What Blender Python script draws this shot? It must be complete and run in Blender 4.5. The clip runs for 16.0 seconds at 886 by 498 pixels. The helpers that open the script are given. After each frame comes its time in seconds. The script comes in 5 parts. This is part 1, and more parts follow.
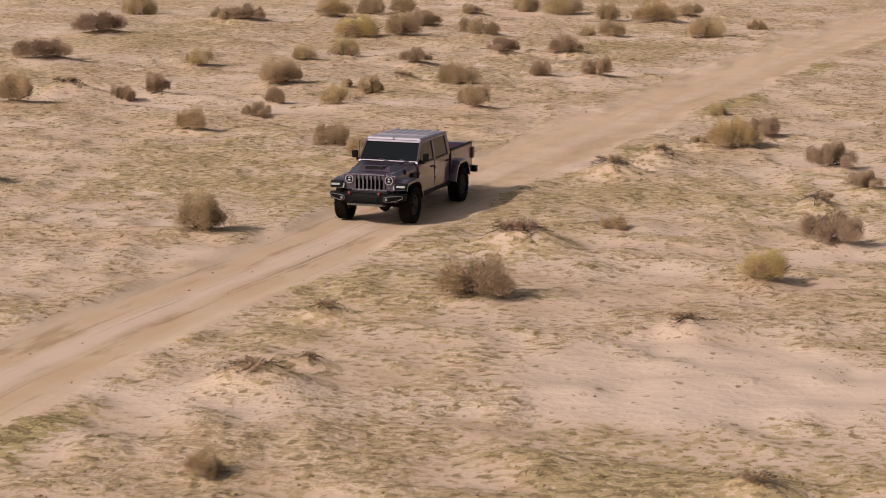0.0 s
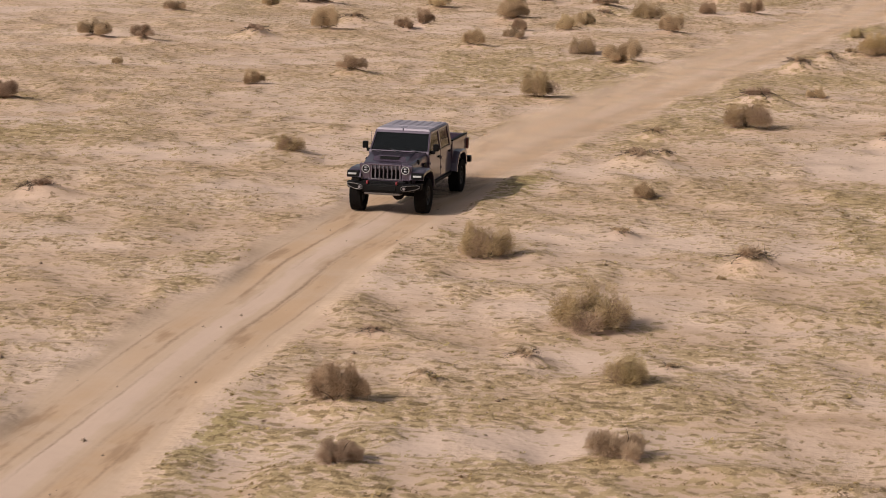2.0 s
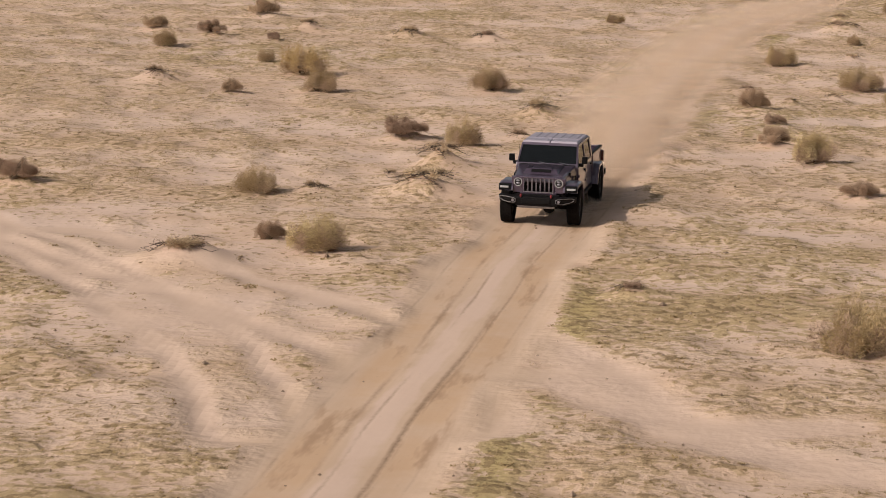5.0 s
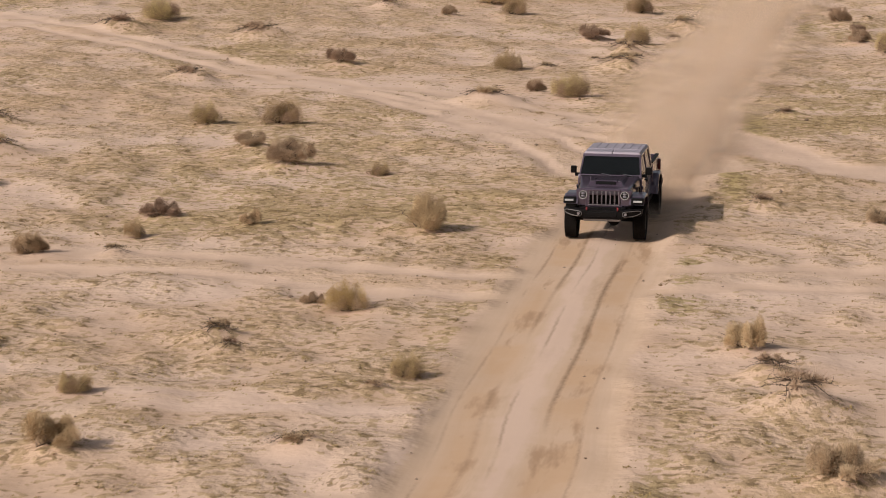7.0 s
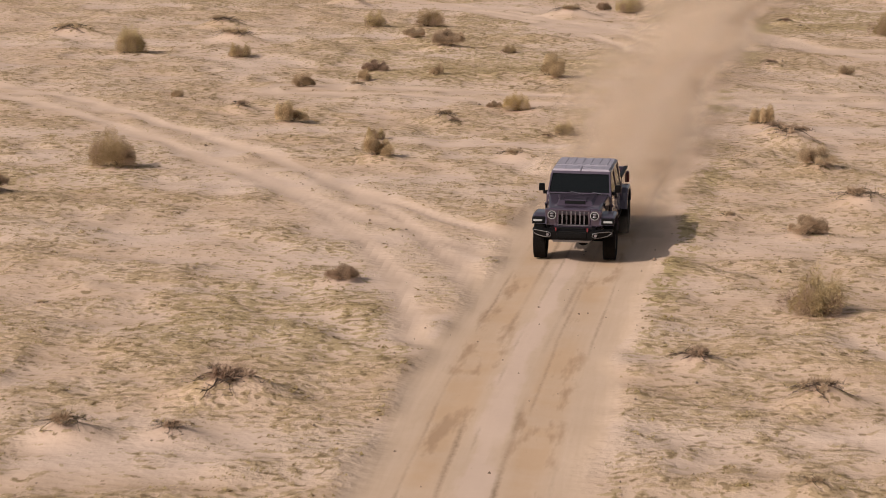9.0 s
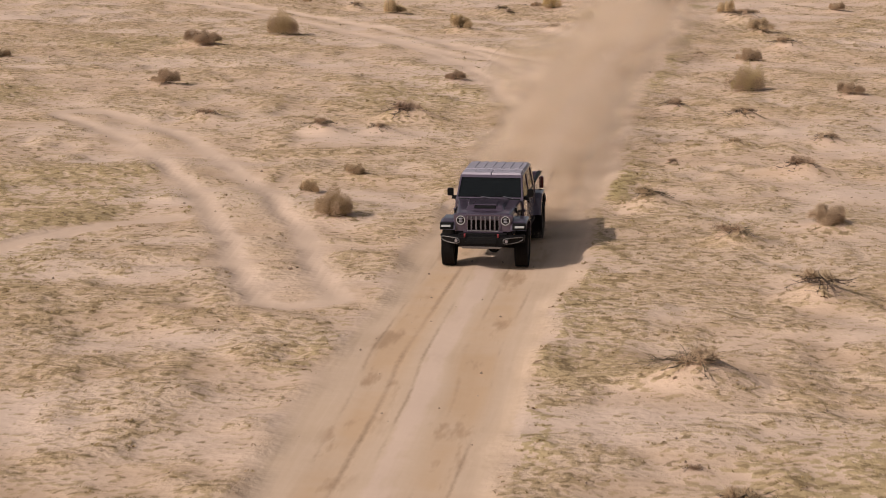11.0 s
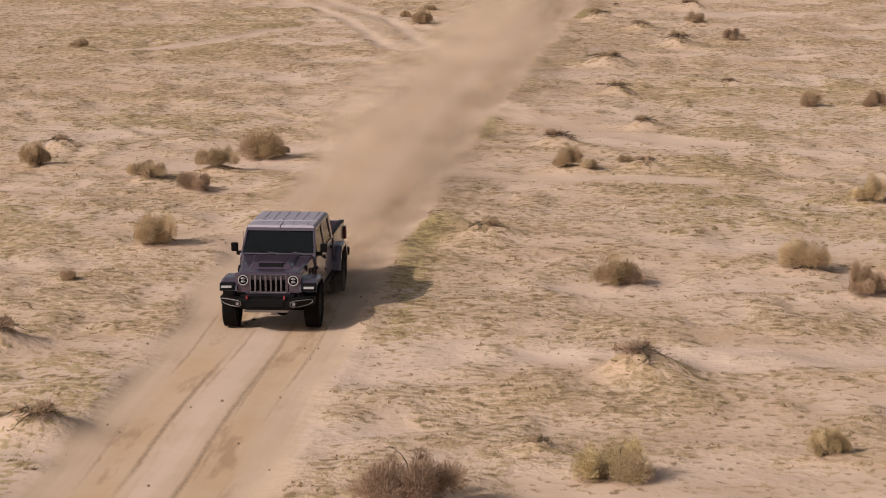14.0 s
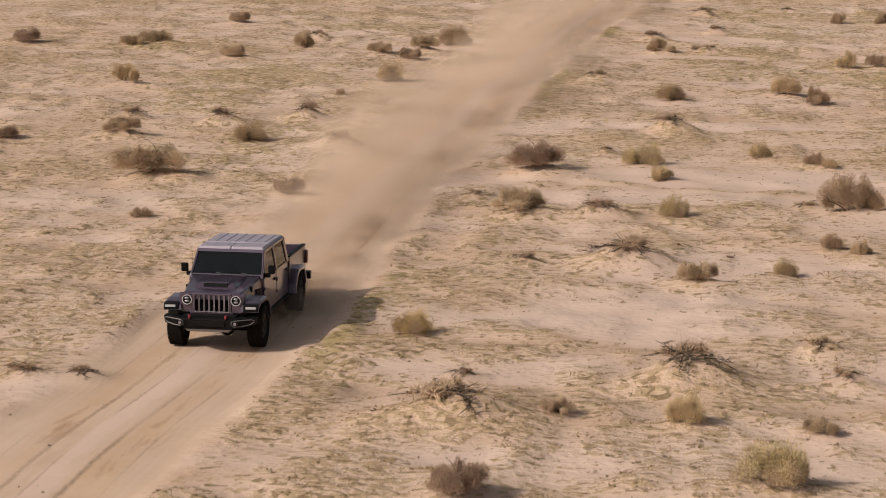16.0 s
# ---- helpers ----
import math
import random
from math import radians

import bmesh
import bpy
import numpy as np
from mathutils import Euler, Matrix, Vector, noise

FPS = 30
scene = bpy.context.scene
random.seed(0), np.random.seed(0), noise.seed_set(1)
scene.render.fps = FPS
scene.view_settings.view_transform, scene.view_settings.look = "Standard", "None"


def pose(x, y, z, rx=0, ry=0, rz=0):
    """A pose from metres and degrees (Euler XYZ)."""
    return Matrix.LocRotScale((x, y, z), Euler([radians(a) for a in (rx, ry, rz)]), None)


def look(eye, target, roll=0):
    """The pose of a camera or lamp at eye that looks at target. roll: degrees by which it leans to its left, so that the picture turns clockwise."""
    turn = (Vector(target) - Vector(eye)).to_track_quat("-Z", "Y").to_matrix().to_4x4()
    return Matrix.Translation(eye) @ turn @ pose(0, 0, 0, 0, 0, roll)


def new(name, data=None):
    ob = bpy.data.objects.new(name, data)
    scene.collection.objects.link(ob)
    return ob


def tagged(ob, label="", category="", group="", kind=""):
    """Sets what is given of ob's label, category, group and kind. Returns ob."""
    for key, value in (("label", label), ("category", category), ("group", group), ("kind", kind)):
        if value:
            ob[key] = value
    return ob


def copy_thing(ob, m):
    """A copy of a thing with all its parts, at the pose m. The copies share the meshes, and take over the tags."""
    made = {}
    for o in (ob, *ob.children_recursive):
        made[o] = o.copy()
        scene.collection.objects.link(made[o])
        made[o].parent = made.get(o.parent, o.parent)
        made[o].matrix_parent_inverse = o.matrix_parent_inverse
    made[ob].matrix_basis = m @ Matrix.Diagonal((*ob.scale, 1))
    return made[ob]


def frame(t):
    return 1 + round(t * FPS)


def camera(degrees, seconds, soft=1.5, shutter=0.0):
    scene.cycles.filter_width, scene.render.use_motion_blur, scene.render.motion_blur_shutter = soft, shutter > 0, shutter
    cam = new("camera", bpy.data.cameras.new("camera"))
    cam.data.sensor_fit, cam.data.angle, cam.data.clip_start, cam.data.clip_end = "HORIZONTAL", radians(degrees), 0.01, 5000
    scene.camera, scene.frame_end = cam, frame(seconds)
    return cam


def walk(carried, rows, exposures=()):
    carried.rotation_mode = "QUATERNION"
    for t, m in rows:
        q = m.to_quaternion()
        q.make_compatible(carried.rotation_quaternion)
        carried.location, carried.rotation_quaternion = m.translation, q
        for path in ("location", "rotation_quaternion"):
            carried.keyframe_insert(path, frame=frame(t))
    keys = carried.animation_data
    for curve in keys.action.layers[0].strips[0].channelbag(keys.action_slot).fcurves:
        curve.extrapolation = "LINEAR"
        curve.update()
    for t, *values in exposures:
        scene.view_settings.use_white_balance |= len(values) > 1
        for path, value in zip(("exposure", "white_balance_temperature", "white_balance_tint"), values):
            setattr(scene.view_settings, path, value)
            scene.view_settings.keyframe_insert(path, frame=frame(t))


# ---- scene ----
PATH = [
    (0, -1.389, 0.941, 9.628, 3.377, -10.075, 0.602),
    (0.5, -3.355, -5.539, 9.631, 3.489, -10.115, 0.580),
    (1, -5.109, -12.319, 9.647, 3.554, -10.150, 0.606),
    (1.5, -6.509, -19.030, 9.691, 3.689, -10.176, 0.525),
    (2, -7.848, -26.279, 9.857, 3.692, -10.222, 0.550),
    (2.5, -9.265, -33.383, 9.840, 3.654, -10.233, 0.691),
    (3, -10.678, -40.428, 9.798, 3.639, -10.244, 0.645),
    (3.5, -12.153, -47.471, 9.843, 3.630, -10.277, 0.670),
    (4, -13.836, -54.370, 9.990, 3.596, -10.298, 0.719),
    (4.5, -15.562, -61.065, 10.041, 3.622, -10.363, 0.703),
    (4.7, -16.117, -63.578, 10.099, 3.611, -10.391, 0.780),
    (6.8, -20.758, -94.120, 10.729, 4.284, -10.735, 0.349),
    (7, -21.149, -97.066, 10.736, 4.285, -10.739, 0.326),
    (7.5, -21.942, -104.812, 10.849, 4.259, -10.760, 0.308),
    (8, -22.625, -113.015, 11.010, 4.237, -10.774, 0.337),
    (8.5, -22.900, -121.410, 11.031, 4.281, -10.765, 0.317),
    (9, -23.068, -129.914, 10.967, 4.269, -10.733, 0.349),
    (9.5, -23.179, -138.189, 11.061, 4.219, -10.760, 0.478),
    (10, -23.148, -146.989, 10.913, 4.259, -10.731, 0.510),
    (10.2, -23.063, -150.459, 10.865, 4.275, -10.726, 0.583),
    (12.3, -23.223, -184.752, 10.012, 4.429, -10.457, -1.157),
    (12.5, -23.003, -187.727, 10.033, 4.468, -10.464, -1.142),
    (13, -22.232, -196.305, 10.045, 4.537, -10.439, -0.996),
    (13.5, -21.412, -204.977, 10.150, 4.515, -10.455, -0.839),
    (14, -20.406, -213.671, 10.338, 4.737, -10.473, -0.637),
    (14.5, -19.383, -222.478, 10.502, 5.174, -10.470, -0.548),
    (15, -18.313, -231.257, 10.704, 5.816, -10.471, -0.413),
    (15.5, -17.158, -240.107, 10.784, 7.156, -10.455, -0.278),
    (16, -15.853, -248.969, 10.819, 8.637, -10.446, -0.316),
]
cam = camera(20.0, 16.0, soft=0.95, shutter=0.12)
walk(cam, [(t, pose(x, y, z, 90 + p, 0, yw) @ pose(0, 0, 0, 0, 0, r)) for t, x, y, z, yw, p, r in PATH])

# ---- world and sun ----
SUN_TO = Vector((-2.1, -1.75, 1.85)).normalized()
SUN_ELEV = math.asin(SUN_TO.z)
SUN_AZ = math.atan2(SUN_TO.x, SUN_TO.y)
world = bpy.data.worlds.new("sky")
scene.world = world
world.use_nodes = True
wn = world.node_tree.nodes
sky = wn.new("ShaderNodeTexSky")
sky.sky_type = "NISHITA"
sky.sun_disc = False
sky.sun_elevation = SUN_ELEV
sky.sun_rotation = SUN_AZ
sky.dust_density = 4.0
sky.air_density = 0.8
wn["Background"].inputs["Strength"].default_value = 0.092
haze = wn.new("ShaderNodeHueSaturation")
haze.inputs["Saturation"].default_value = 0.35
world.node_tree.links.new(sky.outputs[0], haze.inputs["Color"])
world.node_tree.links.new(haze.outputs[0], wn["Background"].inputs["Color"])
sun_data = bpy.data.lights.new("sun", "SUN")
sun_data.energy = 3.75
sun_data.angle = radians(0.6)
sun_data.color = (1.0, 0.915, 0.82)
sun = new("sun", sun_data)
sun.matrix_world = look(SUN_TO * 100, (0, 0, 0))
scene.view_settings.exposure = -0.305

# ---- the truck's way ----
# seconds, place of the front axle, heave of the body on its springs, heading, pitch, roll
TRUCK_ROWS = [
    (0, -6.329, 58.684, -0.042, -15.56, -0.04, -0.50),
    (0.5, -8.120, 52.537, -0.015, -16.29, 0.48, -0.33),
    (1, -9.969, 46.338, 0.030, -16.55, 0.12, -0.13),
    (1.5, -11.620, 39.884, -0.012, -12.90, -0.18, -0.36),
    (2, -12.956, 33.264, 0.011, -9.82, -0.27, 0.43),
    (2.5, -14.077, 26.457, 0.018, -7.57, 0.49, -0.21),
    (3, -15.051, 19.496, -0.039, -6.13, -0.08, 0.28),
    (3.5, -15.843, 12.520, -0.070, -4.67, 0.09, 0.12),
    (4, -16.545, 5.597, 0.019, -5.42, 0.28, -0.05),
    (4.5, -17.421, -1.412, -0.045, -7.66, -0.70, 0.38),
    (7, -21.671, -38.828, 0.030, -5.89, -0.61, -0.29),
    (7.5, -22.279, -47.393, -0.011, -4.39, 0.67, 0.04),
    (8, -22.839, -55.358, 0.030, -3.95, -0.87, -0.24),
    (8.5, -23.531, -64.439, 0.030, -4.58, 1.29, -0.27),
    (9, -24.260, -72.995, 0.030, -4.65, 0.87, -0.09),
    (9.5, -24.806, -81.502, 0.030, -3.64, 0.06, -0.47),
    (10, -25.287, -90.906, 0.030, -3.90, 0.40, -0.69),
    (12.5, -27.313, -138.770, 0.003, -1.48, -0.43, 0.45),
    (13, -27.515, -148.150, -0.134, -1.12, 0.51, 0.34),
    (13.5, -27.629, -157.232, 0.012, -0.63, 1.09, 0.10),
    (14, -27.671, -166.202, -0.064, -0.67, 0.03, 0.38),
    (14.5, -27.791, -175.134, 0.016, -0.54, -1.17, -0.20),
    (15, -27.786, -184.104, -0.148, 1.79, -1.39, 0.11),
    (15.5, -27.631, -192.922, -0.001, -0.05, -0.34, 0.03),
    (16, -27.499, -201.811, -0.071, -0.10, -1.02, 0.49),
]
# the road before the shown stretch bends away from the truck's first heading
ROAD_T = np.array([r[0] for r in TRUCK_ROWS])
ROAD_X = np.array([r[1] for r in TRUCK_ROWS])
ROAD_Y = np.array([r[2] for r in TRUCK_ROWS])


def road_x(y):
    """The middle of the road at y, for arrays."""
    y = np.asarray(y, float)
    ys, xs = ROAD_Y[::-1], ROAD_X[::-1]
    mid = np.interp(y, ys, xs)
    slope_n = 0.295
    over = np.maximum(y - ys[-1], 0.0)
    mid = mid + over * slope_n + over * over * 0.0004
    under = np.maximum(ys[0] - y, 0.0)
    return mid + under * -0.03


# ---- materials ----
def material(name, rough=0.6, metal=0.0):
    m = bpy.data.materials.new(name)
    m.use_nodes = True
    b = m.node_tree.nodes["Principled BSDF"]
    b.inputs["Roughness"].default_value = rough
    b.inputs["Metallic"].default_value = metal
    return m, m.node_tree.nodes, m.node_tree.links, b


def noise_node(n, l, scale, detail=4.0, rough=0.6, coord=None, stretch=None):
    t = n.new("ShaderNodeTexNoise")
    t.inputs["Scale"].default_value = scale
    t.inputs["Detail"].default_value = detail
    t.inputs["Roughness"].default_value = rough
    if coord is not None:
        if stretch:
            mp = n.new("ShaderNodeMapping")
            mp.inputs["Scale"].default_value = stretch
            l.new(coord, mp.inputs["Vector"])
            coord = mp.outputs[0]
        l.new(coord, t.inputs["Vector"])
    return t.outputs["Fac"]


def ramp(n, l, fac, stops):
    r = n.new("ShaderNodeValToRGB")
    while len(r.color_ramp.elements) < len(stops):
        r.color_ramp.elements.new(0.5)
    for e, (p, c) in zip(r.color_ramp.elements, stops):
        e.position = p
        e.color = (*c, 1) if len(c) == 3 else c
    l.new(fac, r.inputs[0])
    return r.outputs[0]


def mix(n, l, fac, a, b, mode="MIX"):
    x = n.new("ShaderNodeMix")
    x.data_type = "RGBA"
    x.blend_type = mode
    for value, sock in ((fac, x.inputs[0]), (a, x.inputs[6]), (b, x.inputs[7])):
        if isinstance(value, (int, float)):
            sock.default_value = value
        elif isinstance(value, tuple):
            sock.default_value = (*value, 1)
        else:
            l.new(value, sock)
    return x.outputs[2]


def calc(n, l, op, a, b=0.0, clamp=False):
    x = n.new("ShaderNodeMath")
    x.operation = op
    x.use_clamp = clamp
    for value, sock in ((a, x.inputs[0]), (b, x.inputs[1])):
        if isinstance(value, (int, float)):
            sock.default_value = value
        else:
            l.new(value, sock)
    return x.outputs[0]


def bump(n, l, b, height, strength, distance):
    x = n.new("ShaderNodeBump")
    x.inputs["Strength"].default_value = strength
    x.inputs["Distance"].default_value = distance
    l.new(height, x.inputs["Height"])
    l.new(x.outputs[0], b.inputs["Normal"])


def attribute(n, name):
    x = n.new("ShaderNodeAttribute")
    x.attribute_name = name
    return x.outputs["Fac"]


def sand_material():
    m, n, l, b = material("desert_sand", 0.95)
    b.inputs["Specular IOR Level"].default_value = 0.1
    pos = n.new("ShaderNodeTexCoord").outputs["Object"]
    track, growth, rut, across, cover_at, mound, bare = (attribute(n, k) for k in ("track", "growth", "rut", "across", "cover", "mound", "bare"))
    wide = noise_node(n, l, 0.2, 4, 0.6, pos, (0.45, 1.15, 1.0))
    mid = noise_node(n, l, 0.6, 4, 0.6, pos)
    fine = noise_node(n, l, 5.2, 3.5, 0.56, pos, (0.8, 0.9, 1.0))
    grain = noise_node(n, l, 11, 5, 0.75, pos)
    sand = ramp(n, l, mid, [(0.3, (0.505, 0.342, 0.236)), (0.5, (0.60, 0.418, 0.310)), (0.72, (0.67, 0.486, 0.375))])
    sand = mix(n, l, ramp(n, l, wide, [(0.45, (0, 0, 0)), (0.60, (0.85, 0.85, 0.85))]), sand, (0.662, 0.488, 0.393))
    sand = mix(n, l, calc(n, l, "MULTIPLY", bare, 0.8), sand, (0.662, 0.488, 0.393))
    # redder soil heaped round the plants
    sand = mix(n, l, calc(n, l, "MULTIPLY", mound, calc(n, l, "MULTIPLY", mid, 1.1)), sand, (0.62, 0.42, 0.30))
    # dry grass on the hummocks, worn off along the tracks
    patch = ramp(n, l, calc(n, l, "ADD", cover_at, calc(n, l, "MULTIPLY", calc(n, l, "SUBTRACT", mid, 0.5), 0.8)), [(0.34, (0, 0, 0)), (0.60, (1, 1, 1))])
    sand = mix(n, l, calc(n, l, "MULTIPLY", patch, 0.3), sand, (0.51, 0.35, 0.21))
    g = calc(n, l, "ADD", calc(n, l, "MULTIPLY", fine, 0.9), calc(n, l, "SUBTRACT", calc(n, l, "MULTIPLY", patch, 0.085), -0.030))
    g = calc(n, l, "ADD", g, calc(n, l, "MULTIPLY", growth, 0.16))
    g = calc(n, l, "SUBTRACT", g, calc(n, l, "ADD", calc(n, l, "MULTIPLY", track, 0.45), calc(n, l, "MULTIPLY", bare, 0.075)))
    g = calc(n, l, "SUBTRACT", g, calc(n, l, "MULTIPLY", calc(n, l, "SUBTRACT", wide, 0.5), 0.30))
    cover = ramp(n, l, g, [(0.556, (0, 0, 0)), (0.572, (0.75, 0.75, 0.75))])
    straw = ramp(n, l, grain, [(0.32, (0.31, 0.205, 0.103)), (0.5, (0.42, 0.293, 0.166)), (0.7, (0.53, 0.375, 0.230))])
    straw = mix(n, l, calc(n, l, "MULTIPLY", growth, 0.75), straw, (0.385, 0.305, 0.095))
    col = mix(n, l, cover, sand, straw)
    # small dark tufts in it, the shade at their feet painted along
    dash = noise_node(n, l, 5.5, 2.5, 0.5, pos, (0.75, 0.8, 1.0))
    dash = calc(n, l, "ADD", dash, calc(n, l, "MULTIPLY", calc(n, l, "SUBTRACT", g, 0.56), 0.7))
    dash = calc(n, l, "SUBTRACT", dash, calc(n, l, "MULTIPLY", track, 0.3))
    col = mix(n, l, ramp(n, l, dash, [(0.612, (0, 0, 0)), (0.64, (0.7, 0.7, 0.7))]), col, (0.22, 0.145, 0.078))
    # loose road dust with long wheel marks
    lane = n.new("ShaderNodeCombineXYZ")
    sep = n.new("ShaderNodeSeparateXYZ")
    l.new(pos, sep.inputs[0])
    l.new(across, lane.inputs[0])
    l.new(calc(n, l, "MULTIPLY", sep.outputs[1], 0.035), lane.inputs[1])
    marks = noise_node(n, l, 1.5, 3, 0.55, lane.outputs[0])
    streaks = noise_node(n, l, 7, 4, 0.6, lane.outputs[0])
    patchy = noise_node(n, l, 0.45, 4, 0.6, pos)
    road_col = ramp(n, l, calc(n, l, "ADD", calc(n, l, "MULTIPLY", streaks, 0.45), calc(n, l, "MULTIPLY", mid, 0.55)), [(0.30, (0.56, 0.39, 0.275)), (0.68, (0.64, 0.462, 0.347))])
    # wheel edges: thin broken lines along the road that wander a little
    line = None
    for k, (lane_at, offset) in enumerate(((across, -1.15), (across, -0.52), (across, -0.2), (across, 0.48), (across, 0.56), (across, 1.15))):
        drift = n.new("ShaderNodeCombineXYZ")
        l.new(calc(n, l, "MULTIPLY", sep.outputs[1], 0.028), drift.inputs[1])
        drift.inputs[0].default_value = 3.7 * k
        sway = calc(n, l, "MULTIPLY", calc(n, l, "SUBTRACT", noise_node(n, l, 1.0, 3, 0.4, drift.outputs[0]), 0.5), 0.5)
        sway = calc(n, l, "ADD", sway, calc(n, l, "MULTIPLY", calc(n, l, "SUBTRACT", fine, 0.5), 0.08))
        gap = calc(n, l, "ABSOLUTE", calc(n, l, "SUBTRACT", calc(n, l, "ADD", lane_at, sway), offset))
        one = ramp(n, l, gap, [(0.0, (1, 1, 1) if k in (1, 3) else (0.65, 0.65, 0.65)), (0.075 if k in (1, 3) else 0.05, (0, 0, 0))])
        drift2 = n.new("ShaderNodeCombineXYZ")
        l.new(calc(n, l, "MULTIPLY", sep.outputs[1], 0.09 if k in (1, 3) else 0.2), drift2.inputs[1])
        drift2.inputs[0].default_value = 9.1 * k + 40
        one = mix(n, l, 1.0, one, ramp(n, l, noise_node(n, l, 1.0, 3, 0.6, drift2.outputs[0]), [(0.42 if k in (1, 3) else 0.44, (0, 0, 0)), (0.60, (1, 1, 1))]), "MULTIPLY")
        line = one if line is None else mix(n, l, 1.0, line, one, "LIGHTEN")
    line = mix(n, l, 1.0, line, ramp(n, l, grain, [(0.35, (0.35, 0.35, 0.35)), (0.6, (0.95, 0.95, 0.95))]), "MULTIPLY")
    smear = mix(n, l, 1.0, ramp(n, l, rut, [(0.12, (0, 0, 0)), (0.6, (1, 1, 1))]), ramp(n, l, patchy, [(0.36, (0.25, 0.25, 0.25)), (0.56, (0.95, 0.95, 0.95))]), "MULTIPLY")
    road_col = mix(n, l, ramp(n, l, calc(n, l, "ADD", calc(n, l, "ABSOLUTE", across), calc(n, l, "MULTIPLY", calc(n, l, "ADD", patchy, calc(n, l, "MULTIPLY", marks, 0.9)), 0.75)), [(0.86, (0.6, 0.6, 0.6)), (1.25, (0, 0, 0))]), road_col, (0.685, 0.500, 0.408))
    road_col = mix(n, l, calc(n, l, "MULTIPLY", smear, 0.75), road_col, (0.56, 0.36, 0.222))
    # damp red-brown scuffs drawn out along the wheel paths
    far_lane = n.new("ShaderNodeCombineXYZ")
    l.new(calc(n, l, "MULTIPLY", across, 1.5), far_lane.inputs[0])
    l.new(calc(n, l, "MULTIPLY", sep.outputs[1], 0.3), far_lane.inputs[1])
    scuff = ramp(n, l, noise_node(n, l, 1.0, 4, 0.62, far_lane.outputs[0]), [(0.54, (0, 0, 0)), (0.64, (0.8, 0.8, 0.8))])
    road_col = mix(n, l, mix(n, l, 1.0, scuff, ramp(n, l, rut, [(0.05, (0.15, 0.15, 0.15)), (0.4, (1, 1, 1))]), "MULTIPLY"), road_col, (0.40, 0.255, 0.16))
    # clods and the shaded side of the rut edges, painted as dark lines
    road_col = mix(n, l, calc(n, l, "MULTIPLY", line, 0.95), road_col, (0.25, 0.16, 0.10))
    beside = ramp(n, l, calc(n, l, "MULTIPLY", calc(n, l, "ABSOLUTE", across), 0.125), [(0.22, (0, 0, 0)), (0.3, (0.4, 0.4, 0.4))])
    road_col = mix(n, l, mix(n, l, 1.0, beside, ramp(n, l, line, [(0.2, (1, 1, 1)), (0.5, (0, 0, 0))]), "MULTIPLY"), road_col, (0.685, 0.500, 0.408))
    on_track = ramp(n, l, calc(n, l, "ADD", track, calc(n, l, "MULTIPLY", calc(n, l, "SUBTRACT", fine, 0.5), 0.7)), [(0.30, (0, 0, 0)), (0.58, (1, 1, 1))])
    col = mix(n, l, on_track, col, road_col)
    l.new(mix(n, l, ramp(n, l, grain, [(0.64, (0, 0, 0)), (0.76, (0.5, 0.5, 0.5))]), col, (0.25, 0.165, 0.105)), b.inputs["Base Color"])
    off = calc(n, l, "SUBTRACT", 1.0, calc(n, l, "MULTIPLY", track, 0.94))
    h = calc(n, l, "MULTIPLY", calc(n, l, "ADD", fine, calc(n, l, "MULTIPLY", grain, 0.12)), calc(n, l, "MULTIPLY", off, calc(n, l, "ADD", 0.3, calc(n, l, "MULTIPLY", patch, 0.7))))
    h = calc(n, l, "ADD", h, calc(n, l, "MULTIPLY", calc(n, l, "MULTIPLY", calc(n, l, "ADD", marks, calc(n, l, "MULTIPLY", streaks, 0.05)), track), 0.05))
    h = calc(n, l, "SUBTRACT", h, calc(n, l, "MULTIPLY", calc(n, l, "MULTIPLY", line, track), 0.08))
    bump(n, l, b, h, 0.9, 0.10)
    return m


def plant_material(name, low, high, tip):
    m, n, l, b = material(name, 0.85)
    b.inputs["Specular IOR Level"].default_value = 0.2
    geo = n.new("ShaderNodeNewGeometry")
    info = n.new("ShaderNodeObjectInfo")
    tone = calc(n, l, "ADD", calc(n, l, "MULTIPLY", geo.outputs["Random Per Island"], 0.4), calc(n, l, "MULTIPLY", attribute(n, "tone"), 0.6))
    c = ramp(n, l, tone, [(0.0, low), (0.55, high), (1.0, tip)])
    hsv = n.new("ShaderNodeHueSaturation")
    l.new(c, hsv.inputs["Color"])
    l.new(calc(n, l, "ADD", 0.8, calc(n, l, "MULTIPLY", info.outputs["Random"], 0.4)), hsv.inputs["Value"])
    l.new(calc(n, l, "ADD", 0.488, calc(n, l, "MULTIPLY", info.outputs["Random"], 0.024)), hsv.inputs["Hue"])
    l.new(hsv.outputs[0], b.inputs["Base Color"])
    return m


SAND = sand_material()
LEAF = {
    "g": plant_material("olive_leaves", (0.25, 0.172, 0.085), (0.45, 0.318, 0.165), (0.62, 0.465, 0.275)),
    "y": plant_material("straw_leaves", (0.30, 0.19, 0.075), (0.50, 0.34, 0.15), (0.64, 0.465, 0.235)),
    "t": plant_material("dry_tan_twigs", (0.28, 0.185, 0.105), (0.52, 0.365, 0.22), (0.70, 0.525, 0.345)),
    "d": plant_material("grey_brown_twigs", (0.25, 0.165, 0.105), (0.45, 0.31, 0.205), (0.60, 0.445, 0.31)),
    "m": plant_material("dead_wood", (0.07, 0.05, 0.035), (0.15, 0.105, 0.075), (0.26, 0.20, 0.15)),
}
STRAW = plant_material("dry_grass_blades", (0.25, 0.165, 0.075), (0.38, 0.262, 0.13), (0.50, 0.36, 0.20))


